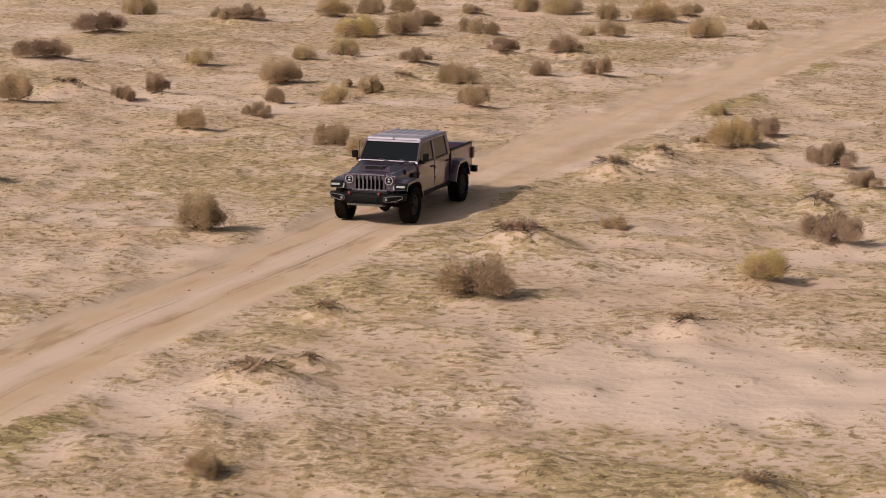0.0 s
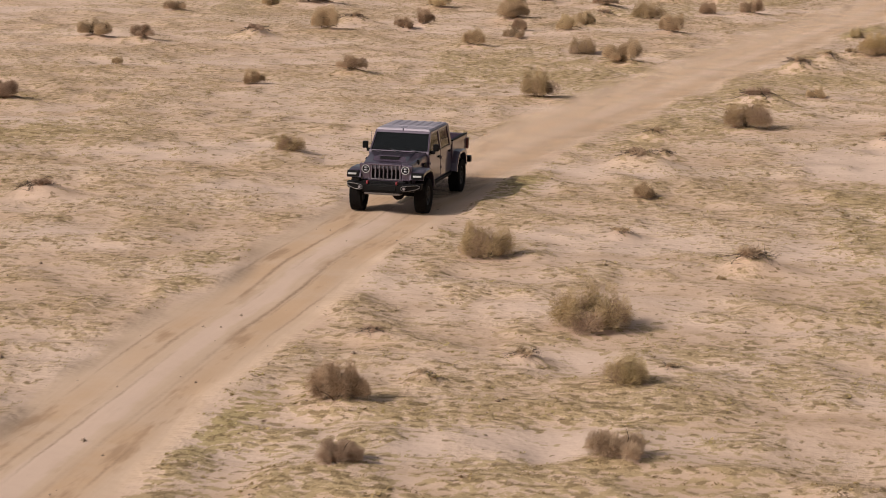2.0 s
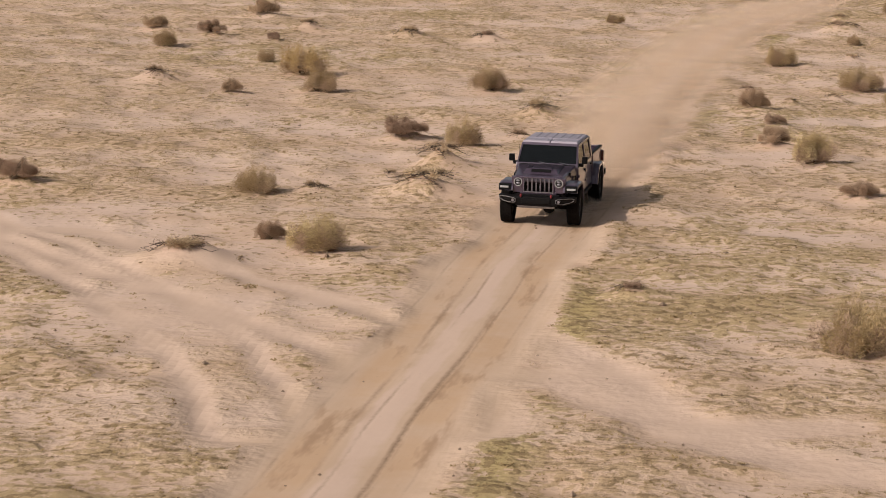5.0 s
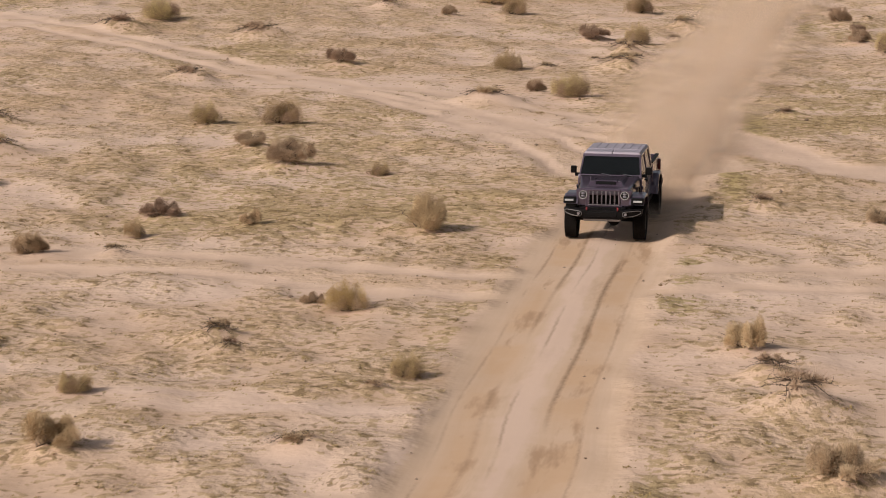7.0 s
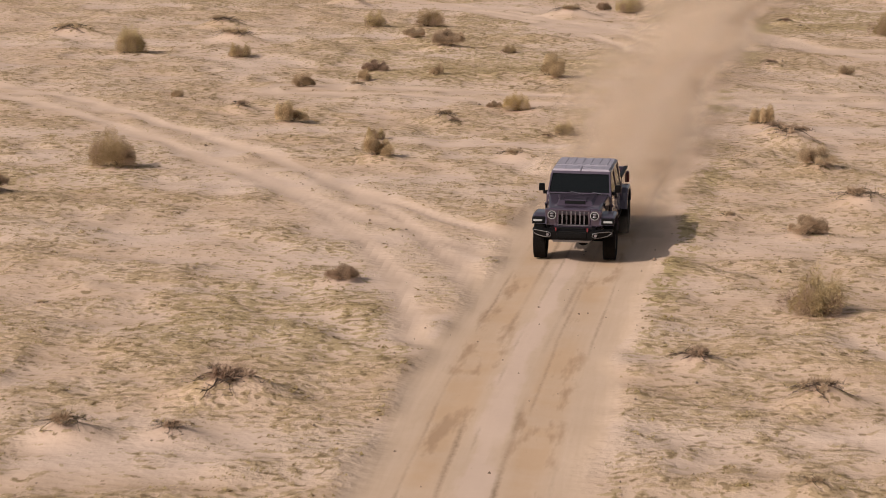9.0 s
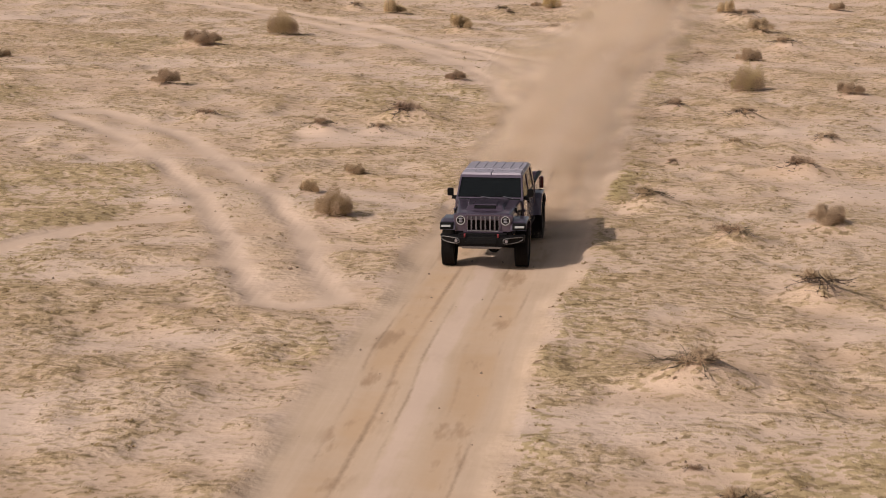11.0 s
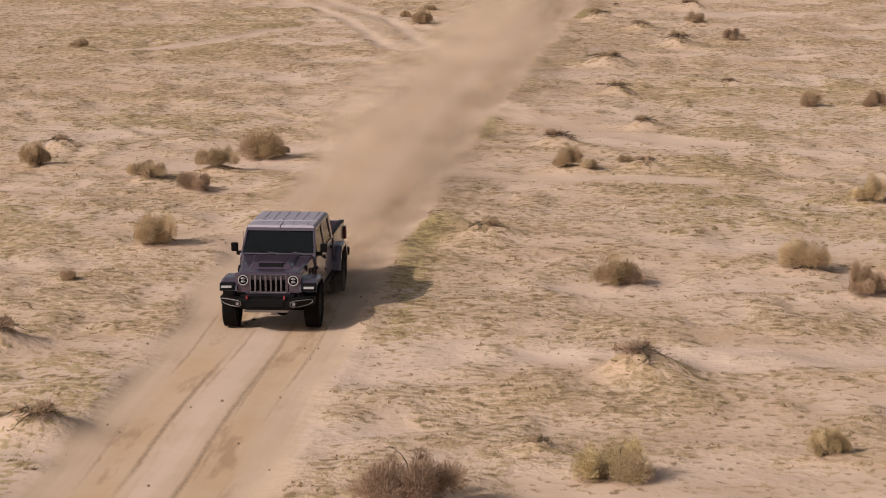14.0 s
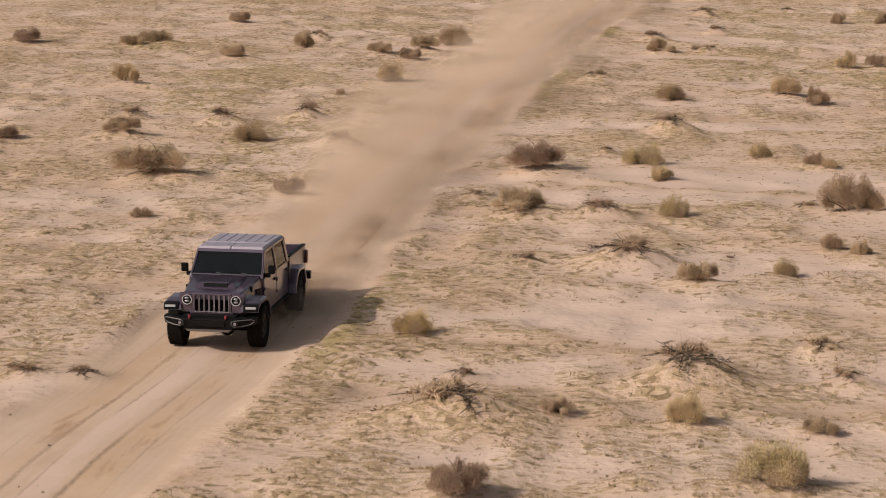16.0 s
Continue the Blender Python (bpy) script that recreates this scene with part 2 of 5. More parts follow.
# ---- ground ----
def lattice(ix, iy, seed):
    h = (ix * 374761393 + iy * 668265263 + seed * 974711) & 0xFFFFFFFF
    h = ((h ^ (h >> 13)) * 1274126177) & 0xFFFFFFFF
    return ((h ^ (h >> 16)) & 0xFFFF) / 65535.0


def value_noise(x, y, seed):
    ix, iy = np.floor(x).astype(np.int64), np.floor(y).astype(np.int64)
    fx, fy = x - ix, y - iy
    fx, fy = fx * fx * (3 - 2 * fx), fy * fy * (3 - 2 * fy)
    a = lattice(ix, iy, seed) * (1 - fx) + lattice(ix + 1, iy, seed) * fx
    b = lattice(ix, iy + 1, seed) * (1 - fx) + lattice(ix + 1, iy + 1, seed) * fx
    return a * (1 - fy) + b * fy


def smooth(e0, e1, v):
    s = np.clip((v - e0) / (e1 - e0), 0, 1)
    return s * s * (3 - 2 * s)


# wheel tracks that cross or join the road: points of each, then half width and strength
SIDE_TRACKS = [
    ([(-34.7, -42.9), (-30.3, -43.0), (-26.6, -44.3), (-23.1, -44.8), (-19.1, -43.5), (-14.6, -43.1)], 1.3, 0.95),
    ([(-49.5, 12.5), (-40.9, 2.3), (-33.9, -7.7), (-28.2, -15.1), (-24.2, -22.6), (-22.4, -28.5)], 1, 1),
    ([(-19.4, -25.2), (-17.4, -24.5), (-15.7, -27.7), (-13.2, -30.1)], 0.9, 0.7),
    ([(-46.6, -42.8), (-41.8, -47.7), (-37.1, -54.5), (-32.6, -61.7), (-29.5, -68.6), (-27.5, -74.9), (-26.5, -81.7)], 1, 1),
    ([(-32.6, -61.7), (-30.0, -66.1), (-27.9, -69.2), (-25.8, -72.0)], 1, 1),
    ([(-40.5, -86.0), (-37.1, -91.5), (-34.0, -99.2), (-31.8, -106.1), (-30.0, -114.0)], 1.1, 1),
    ([(-41.7, -115.7), (-38.6, -111.8), (-36.6, -107.5), (-34.1, -104.9)], 0.45, 0.95),
    ([(-25.6, -146.7), (-23.4, -147.4), (-21.3, -147.4), (-19.2, -148.0)], 0.7, 0.7),
    ([(-29.5, -11.9), (-26.2, -15.7), (-23.4, -18.9), (-20.8, -22.6), (-19.5, -28.0)], 1.4, 0.95),
    ([(-19.1, -19.8), (-17.9, -21.8), (-16.6, -24.7), (-15.3, -27.6), (-12.9, -27.4)], 0.8, 0.7),
    ([(-25.3, -133.3), (-22.9, -137.3), (-20.4, -139.8), (-18.1, -141.2)], 0.8, 0.5),
    ([(-25.5, -180.0), (-23.1, -179.5), (-20.1, -180.6), (-15.5, -181.9)], 1.2, 0.6),
]

BUSHES_A = [
    (-4.60, 119.21, 1.35, "g"), (-2.86, 117.70, 1.90, "g"), (-10.18, 117.19, 1.33, "g"), (-7.02, 116.96, 1.07, "d"), (-11.67, 116.28, 1.32, "g"), (2.95, 115.97, 1.32, "d"),
    (-0.77, 115.20, 1.30, "g"), (-13.15, 114.17, 1.56, "y"), (-22.03, 114.07, 1.57, "g"), (1.37, 113.81, 1.80, "y"), (-17.74, 111.28, 1.28, "d"), (-16.57, 110.98, 1.54, "d"),
    (5.69, 110.55, 0.87, "t"), (-8.74, 109.61, 1.51, "t"), (-1.63, 107.05, 0.84, "g"), (-0.57, 106.79, 1.20, "g"), (3.43, 106.30, 1.90, "t"), (-6.09, 105.26, 1.70, "d"),
    (-9.36, 104.96, 1.43, "g"), (-11.09, 104.57, 1.90, "y"), (-21.81, 103.78, 1.90, "d"), (-2.48, 98.77, 1.36, "d"), (-4.85, 97.27, 1.34, "d"), (-10.88, 96.54, 1.21, "g"),
]
BUSHES_B = [
    (-12.26, 94.95, 0.86, "g"), (-7.96, 93.60, 1.29, "d"), (-21.80, 93.00, 1.90, "d"), (-15.80, 91.83, 1.27, "t"), (-23.66, 91.75, 1.02, "t"), (-1.17, 90.28, 1.23, "t"),
    (-3.18, 90.28, 1.02, "t"), (-7.95, 87.92, 0.81, "m"), (-27.56, 87.76, 0.99, "d"), (-6.02, 87.05, 1.49, "g"), (-12.19, 86.28, 1.59, "t"), (-9.74, 85.50, 0.48, "t"),
    (-19.01, 84.26, 1.18, "m"), (-8.70, 84.12, 0.96, "t"), (-15.81, 82.91, 1.05, "t"), (-16.52, 81.20, 1.02, "t"), (-11.61, 80.93, 0.83, "t"), (-5.20, 80.31, 1.19, "t"),
    (-9.53, 80.25, 1.10, "t"), (-19.67, 79.57, 1.29, "t"), (2.54, 79.49, 0.62, "g"), (-11.66, 77.25, 0.88, "d"), (-22.26, 76.34, 1.35, "m"), (-28.76, 75.05, 1.32, "d"),
]
BUSHES_C = [
    (3.62, 74.47, 1.01, "d"), (-26.65, 74.32, 1.20, "d"), (-13.11, 73.72, 1.01, "t"), (1.65, 72.49, 0.49, "d"), (2.68, 72.15, 1.47, "y"), (-8.81, 71.75, 1.06, "g"),
    (0.44, 68.91, 1.11, "m"), (-7.24, 67.97, 1.61, "t"), (5.00, 67.86, 1.24, "d"), (-0.81, 66.32, 1.23, "m"), (-25.88, 65.25, 0.49, "t"), (5.54, 64.38, 0.87, "d"),
    (-16.98, 63.15, 1.15, "d"), (4.16, 61.62, 0.99, "m"), (-20.08, 59.76, 0.91, "t"), (-0.85, 57.94, 0.66, "t"), (3.91, 56.46, 1.29, "d"), (-10.11, 56.20, 1.29, "g"),
    (-2.98, 55.45, 1.43, "m"), (-27.42, 53.92, 1.18, "d"), (2.22, 51.58, 1.11, "y"), (-3.61, 49.27, 1.35, "g"), (-6.38, 47.57, 0.88, "m"), (0.39, 46.70, 1.08, "m"),
]
BUSHES_D = [
    (-6.13, 43.02, 0.59, "m"), (-32.07, 42.77, 1.27, "d"), (-16.55, 42.47, 0.85, "g"), (-6.91, 41.53, 1.17, "m"), (-29.39, 37.22, 1.00, "m"), (-35.69, 36.11, 1.16, "d"),
    (-6.80, 35.85, 0.74, "t"), (1.05, 35.57, 0.82, "m"), (-21.89, 34.64, 1.16, "m"), (-25.05, 34.42, 1.36, "m"), (-32.91, 33.28, 1.13, "d"), (-30.15, 31.87, 0.64, "d"),
    (-7.41, 30.24, 0.69, "m"), (-34.02, 29.21, 1.07, "g"), (-10.37, 27.17, 1.19, "g"), (-4.68, 26.59, 1.30, "m"), (-5.37, 25.36, 0.20, "g"), (-29.46, 24.69, 0.67, "g"),
    (-27.67, 21.22, 1.77, "y"), (-8.06, 20.25, 1.57, "g"), (-12.05, 18.83, 0.63, "m"), (-32.44, 18.04, 1.16, "m"), (-20.84, 17.36, 1.43, "g"), (-9.18, 17.13, 0.69, "m"),
]
BUSHES_E = [
    (-6.62, 16.93, 0.51, "m"), (-26.48, 16.23, 1.19, "g"), (-29.36, 15.37, 0.82, "d"), (-7.37, 15.34, 0.89, "g"), (-10.84, 15.20, 0.57, "m"), (-12.07, 13.48, 1.05, "t"),
    (-41.58, 10.69, 1.70, "g"), (-7.54, 10.48, 0.94, "d"), (-18.94, 10.33, 1.24, "m"), (-11.67, 9.71, 0.79, "d"), (-42.88, 7.76, 1.90, "m"), (-19.43, 6.10, 0.76, "m"),
    (-6.87, 5.79, 0.99, "d"), (-36.49, 5.18, 1.88, "m"), (-11.99, 5.14, 0.98, "d"), (-22.70, 5.01, 1.37, "d"), (-20.95, 4.07, 1.08, "g"), (-11.20, 1.52, 1.25, "g"),
    (-6.91, 1.15, 1.02, "d"), (-21.31, 0.26, 1.26, "m"), (-22.51, -2.13, 0.54, "m"), (-10.37, -3.52, 0.92, "d"), (-24.27, -4.46, 0.83, "m"), (-31.87, -4.61, 1.14, "d"),
]
BUSHES_F = [
    (-21.35, -4.80, 1.66, "m"), (-25.65, -5.21, 1.16, "g"), (-9.07, -7.20, 1.13, "d"), (-36.76, -9.80, 1.40, "m"), (-24.33, -11.84, 0.72, "t"), (-23.19, -13.15, 1.42, "g"),
    (-25.94, -14.67, 1.66, "m"), (-16.30, -17.21, 0.87, "m"), (-31.86, -21.01, 1.27, "g"), (-34.21, -21.10, 1.02, "g"), (-40.86, -21.65, 1.39, "m"), (-12.17, -22.18, 1.45, "g"),
    (-46.61, -25.77, 1.73, "m"), (-32.08, -25.85, 0.96, "d"), (-39.36, -27.53, 1.48, "m"), (-30.45, -29.36, 1.53, "d"), (-27.92, -29.98, 0.67, "g"), (-42.74, -32.53, 1.35, "g"),
    (-38.30, -33.08, 0.83, "g"), (-17.82, -34.47, 0.83, "m"), (-15.12, -36.55, 0.66, "d"), (-32.53, -37.29, 0.94, "d"), (-30.17, -38.27, 0.52, "t"), (-25.97, -38.82, 1.30, "t"),
]
BUSHES_G = [
    (-32.61, -40.00, 0.63, "t"), (-32.73, -42.02, 0.62, "m"), (-34.52, -42.36, 0.81, "t"), (-38.41, -45.91, 0.48, "t"), (-27.56, -47.00, 0.50, "d"), (-26.79, -47.43, 0.93, "y"),
    (-13.78, -47.69, 0.93, "d"), (-35.88, -48.28, 0.81, "m"), (-29.00, -50.29, 0.95, "m"), (-18.83, -50.68, 0.91, "t"), (-28.60, -51.36, 0.61, "m"), (-33.79, -51.77, 1.00, "t"),
    (-18.53, -52.62, 0.98, "m"), (-25.08, -53.23, 0.72, "g"), (-25.54, -54.25, 0.47, "m"), (-30.74, -55.02, 0.56, "g"), (-18.20, -55.08, 1.40, "m"), (-26.41, -58.33, 0.95, "m"),
    (-30.28, -58.87, 0.98, "t"), (-17.88, -59.74, 1.05, "d"), (-37.49, -61.14, 1.28, "g"), (-17.17, -65.69, 1.35, "m"), (-39.96, -66.10, 1.59, "d"), (-20.53, -67.42, 0.53, "m"),
]
BUSHES_H = [
    (-18.75, -70.05, 0.97, "d"), (-46.91, -71.28, 1.06, "d"), (-29.27, -76.48, 0.75, "d"), (-39.23, -78.26, 1.02, "d"), (-19.18, -79.20, 1.29, "g"), (-35.17, -79.57, 0.36, "m"),
    (-15.78, -80.16, 0.95, "d"), (-21.76, -83.53, 0.87, "m"), (-45.53, -85.34, 1.38, "g"), (-19.63, -86.38, 1.03, "m"), (-30.13, -86.90, 1.46, "m"), (-36.23, -87.46, 0.89, "m"),
    (-30.62, -89.73, 0.77, "m"), (-32.31, -90.11, 0.96, "m"), (-17.47, -91.22, 0.96, "m"), (-20.12, -92.04, 0.53, "m"), (-21.93, -94.99, 0.51, "m"), (-18.54, -96.53, 1.40, "m"),
    (-30.41, -98.17, 0.61, "d"), (-31.33, -100.72, 0.52, "t"), (-22.59, -102.39, 1.14, "m"), (-30.27, -104.56, 0.97, "g"), (-18.43, -105.11, 1.10, "d"), (-20.73, -107.24, 1.13, "m"),
]
BUSHES_I = [
    (-17.04, -111.81, 1.00, "d"), (-19.22, -113.06, 1.34, "m"), (-43.24, -114.17, 0.75, "d"), (-21.95, -120.83, 1.51, "m"), (-17.61, -125.78, 0.68, "m"), (-22.06, -126.31, 0.40, "m"),
    (-21.42, -128.96, 1.05, "m"), (-15.20, -132.34, 0.92, "t"), (-13.22, -132.70, 0.81, "t"), (-42.71, -134.97, 1.13, "d"), (-20.55, -137.19, 0.83, "m"), (-23.06, -141.37, 1.03, "m"),
    (-37.47, -142.44, 0.95, "m"), (-30.74, -144.13, 0.58, "d"), (-21.04, -144.31, 0.47, "d"), (-31.16, -144.45, 1.34, "g"), (-44.07, -144.74, 1.36, "d"), (-49.59, -145.51, 1.24, "d"),
    (-44.80, -145.73, 0.98, "d"), (-20.50, -145.77, 0.92, "m"), (-37.26, -145.82, 1.08, "t"), (-22.64, -146.01, 0.91, "t"), (-22.02, -146.22, 0.54, "d"), (-32.07, -146.80, 1.09, "d"),
]
BUSHES_J = [
    (-33.70, -148.57, 1.04, "d"), (-32.13, -149.94, 0.92, "d"), (-39.36, -150.57, 1.04, "d"), (-13.69, -151.54, 0.97, "d"), (-14.97, -151.85, 0.97, "t"), (-24.13, -156.43, 1.08, "m"),
    (-31.51, -158.13, 1.21, "t"), (-41.10, -159.82, 1.16, "t"), (-17.16, -160.74, 1.14, "t"), (-21.03, -162.22, 1.18, "g"), (-32.66, -162.25, 0.42, "t"), (-16.05, -163.36, 0.95, "t"),
    (-32.57, -168.30, 1.17, "m"), (-38.36, -168.92, 1.16, "m"), (-35.14, -169.97, 1.14, "m"), (-20.57, -170.23, 1.24, "m"), (-37.56, -173.11, 1.27, "d"), (-33.37, -173.59, 1.06, "g"),
    (-41.17, -173.63, 0.90, "d"), (-30.36, -174.77, 1.27, "m"), (-17.55, -175.55, 0.65, "t"), (-22.11, -175.66, 0.66, "m"), (-16.04, -176.68, 0.63, "t"), (-15.60, -177.04, 0.52, "t"),
]
BUSHES_K = [
    (-20.93, -177.05, 1.22, "g"), (-23.83, -179.01, 1.45, "d"), (-20.24, -179.90, 0.85, "t"), (-34.56, -180.86, 1.90, "d"), (-29.94, -183.76, 1.03, "d"), (-24.83, -184.03, 0.55, "m"),
    (-16.16, -184.09, 0.72, "m"), (-15.00, -185.02, 1.62, "t"), (-19.48, -186.01, 0.77, "g"), (-21.37, -186.33, 1.04, "m"), (-23.39, -186.43, 1.56, "d"), (-32.93, -187.71, 0.58, "d"),
    (-15.57, -190.24, 0.54, "t"), (-14.85, -190.88, 0.53, "t"), (-20.16, -192.71, 1.61, "m"), (-22.48, -192.74, 0.66, "m"), (-16.57, -193.43, 0.63, "g"), (-18.45, -194.61, 0.95, "d"),
    (-23.85, -200.45, 0.91, "y"), (-15.80, -200.95, 0.90, "m"), (-15.28, -203.69, 0.84, "m"), (-18.19, -203.97, 1.90, "m"), (-22.35, -204.11, 0.64, "m"), (-29.35, -204.91, 0.75, "m"),
]
BUSHES_L = [
    (-30.45, -205.05, 0.75, "m"), (-20.28, -206.84, 0.64, "d"), (-22.17, -207.10, 1.84, "m"), (-18.01, -207.26, 0.68, "t"), (-15.72, -207.45, 0.67, "d"), (-16.45, -211.02, 1.15, "g"),
    (-21.24, -212.14, 0.97, "d"),
]


BUSHES = BUSHES_A + BUSHES_B + BUSHES_C + BUSHES_D + BUSHES_E + BUSHES_F + BUSHES_G + BUSHES_H + BUSHES_I + BUSHES_J + BUSHES_K + BUSHES_L


# pans of bare pale sand: middle, half width and half depth
BARE = [
    (0.6, 42.5, 3.6, 3.0), (3.2, 33.0, 3.0, 1.2), (-31.5, -145.6, 3.0, 0.9), (-30.0, -142.3, 1.6, 0.8), (-27.2, -55.7, 2.6, 0.45), (-29.0, -54.9, 1.8, 0.4),
    (-19.3, -198.0, 3.0, 2.4), (-18.2, -179.6, 4.0, 1.6), (-18.8, -169.0, 3.4, 0.9), (-20.5, -183.0, 3.5, 1.3), (-12.3, -9.3, 1.6, 0.8), (-9.2, 11.3, 2.0, 1.0),
]


def polyline_distance(x, y, pts):
    best = np.full(x.shape, 1e9)
    for (ax, ay), (bx, by) in zip(pts[:-1], pts[1:]):
        dx, dy = bx - ax, by - ay
        s = np.clip(((x - ax) * dx + (y - ay) * dy) / (dx * dx + dy * dy), 0, 1)
        best = np.minimum(best, np.hypot(x - ax - s * dx, y - ay - s * dy))
    return best


def curve_points(pts, steps=5):
    """Catmull-Rom points through pts."""
    p = [np.array(q, float) for q in pts]
    p = [2 * p[0] - p[1]] + p + [2 * p[-1] - p[-2]]
    out = []
    for i in range(1, len(p) - 2):
        for k in range(steps):
            s = k / steps
            out.append(0.5 * (2 * p[i] + (p[i + 1] - p[i - 1]) * s + (2 * p[i - 1] - 5 * p[i] + 4 * p[i + 1] - p[i + 2]) * s * s
                              + (3 * p[i] - p[i - 1] - 3 * p[i + 1] + p[i + 2]) * s ** 3))
    out.append(p[-2])
    return [tuple(q) for q in out]


def ground_fields(x, y):
    """Height, track wear, rut depth and growth at every point."""
    wob = (value_noise(x * 0.0 + 7.3, y * 0.22, 5) - 0.5) * 0.7
    d = (x - road_x(y)) + wob * 0.35
    # the road is wider, most of all on its west side, south of the crossing
    south = smooth(-40, -72, y)
    d = d + 0.12 * south
    edge = 1.44 + 0.36 * south + (value_noise(x * 0.9, y * 0.35, 11) - 0.5) * 0.6
    road = 1 - smooth(edge - 0.3, edge + 0.35, np.abs(d))
    near = np.exp(-((np.abs(d) - 0.8) / 0.36) ** 2)
    rut = road * np.clip(near * (0.3 + 0.9 * value_noise(x * 0.7, y * 0.3, 23)), 0, 1)
    berm = np.exp(-((np.abs(d) - edge - 0.1) / 0.5) ** 2)
    side = np.zeros_like(x)
    for pts, half, strength in SIDE_TRACKS:
        dist = polyline_distance(x, y, curve_points(pts))
        w = half * (0.8 + 0.4 * value_noise(x * 0.8, y * 0.5, 31))
        lanes = np.exp(-((dist - 0.78 * w) / (0.31 * half)) ** 2) if half > 0.95 else 1 - smooth(w * 0.55, w * 1.15, dist)
        side = np.maximum(side, strength * np.maximum(lanes, 0.22 * (1 - smooth(w * 0.7, w * 1.1, dist))))
    track = np.maximum(road, side)
    growth = np.exp(-((np.abs(d) - 2.15) / 0.55) ** 2) * np.where(d > 0, 1.0, 0.3) * smooth(0.5, 0.8, value_noise(x * 0.45, y * 0.16, 37)) * (1 - track)
    growth = np.maximum(growth, 0.35 * smooth(0.66, 0.86, value_noise(x * 0.16 + 3, y * 0.11, 41)) * (1 - track))
    cover = 0.38 * value_noise(x * 0.6, y * 0.5, 51) + 0.42 * value_noise(x * 1.5, y * 1.2, 53) + 0.2 * value_noise(x * 0.12, y * 0.1, 55)
    inner = smooth(46, 40, np.abs(x + 17)) * smooth(196, 180, np.abs(y + 41))
    cover = 0.5 + (cover - 0.5) * inner
    growth = growth * inner
    h = (value_noise(x * 0.05, y * 0.05, 1) - 0.5) * 0.18 * smooth(3, 9, np.abs(d))
    rough = 1 - 0.85 * track
    h = h + rough * ((value_noise(x * 0.45, y * 0.45, 2) - 0.5) * 0.12 + (value_noise(x * 1.3, y * 1.3, 3) - 0.5) * 0.10 + smooth(0.36, 0.62, cover) * 0.065)
    h = h - 0.014 * rut + 0.03 * berm * (1 - track) - 0.02 * track + road * (value_noise(x * 1.1, y * 0.4, 6) - 0.5) * 0.03
    mound = np.zeros_like(x)
    for bx, by, bw, kind in BUSHES:
        r = bw * (0.56 if kind == "m" else 0.55)
        tall = {"m": 0.31, "d": 0.17, "t": 0.12}.get(kind, 0.05) * min(bw, 1.5)
        # a spit of blown sand on the lee side
        sel = (np.abs(x - bx) < 4 * r) & (np.abs(y - by) < 4 * r)
        if sel.any():
            q = ((x[sel] - bx - 0.1 * r) / (1.25 * r)) ** 2 + ((y[sel] - by) / r) ** 2
            mound[sel] = np.maximum(mound[sel], np.exp(-q * 0.9))
            h[sel] += tall * np.exp(-q * 1.4) * (0.8 + 0.4 * value_noise(x[sel] * 2.3, y[sel] * 2.3, 43))
    bare = np.zeros_like(x)
    for bx, by, ax, ay in BARE:
        sel = (np.abs(x - bx) < 2.5 * ax) & (np.abs(y - by) < 2.5 * ay)
        if sel.any():
            q = ((x[sel] - bx) / ax) ** 2 + ((y[sel] - by) / ay) ** 2 + 0.9 * (value_noise(x[sel] * 0.9, y[sel] * 1.4, 61) - 0.5)
            bare[sel] = np.maximum(bare[sel], 1 - smooth(0.5, 1.5, q))
    cover = cover - 0.22 * bare
    return h, track, rut, growth, np.clip(d, -8, 8), cover, mound, bare


def steps(lo, hi, fine, far):
    inner = np.arange(lo, hi, fine)
    out, s = [], fine
    left, right = lo, inner[-1]
    a, b = [], []
    while right < far or left > -far:
        s *= 1.35
        left, right = left - s, right + s
        a.append(left), b.append(right)
    return np.concatenate([a[::-1], inner, b])


def grid_mesh(name, xs, ys):
    gx, gy = np.meshgrid(xs, ys)
    x, y = gx.ravel(), gy.ravel()
    h, track, rut, growth, across, cover, mound, bare = ground_fields(x, y)
    inside = (x > xs[0] * 0.2 - 200) & (np.abs(y) < 400) & (np.abs(x) < 200)
    h = np.where(inside, h, h * 0)
    nx, ny = len(xs), len(ys)
    co = np.stack([x, y, h], 1).astype(np.float32)
    i = np.arange(nx * ny).reshape(ny, nx)
    quads = np.stack([i[:-1, :-1], i[:-1, 1:], i[1:, 1:], i[1:, :-1]], -1).reshape(-1, 4)
    me = bpy.data.meshes.new(name)
    me.vertices.add(len(co))
    me.vertices.foreach_set("co", co.ravel())
    me.loops.add(quads.size)
    me.loops.foreach_set("vertex_index", quads.ravel().astype(np.int32))
    me.polygons.add(len(quads))
    me.polygons.foreach_set("loop_start", np.arange(0, quads.size, 4, dtype=np.int32))
    me.update(calc_edges=True)
    me.polygons.foreach_set("use_smooth", np.ones(len(quads), bool))
    for key, v in (("track", track), ("rut", rut), ("growth", growth), ("across", across), ("cover", cover), ("mound", mound), ("bare", bare)):
        at = me.attributes.new(key, "FLOAT", "POINT")
        at.data.foreach_set("value", v.astype(np.float32))
    return me


ground_me = grid_mesh("ground", steps(-52.0, 18.0, 0.2, 1800), steps(-222.0, 140.0, 0.32, 1800))
ground_me.materials.append(SAND)
ground = tagged(new("ground", ground_me), "pale tan desert sand with dry grass and a rutted dirt road", "ground", kind="structure")


def ground_z(x, y):
    return float(ground_fields(np.array([x], float), np.array([y], float))[0][0])


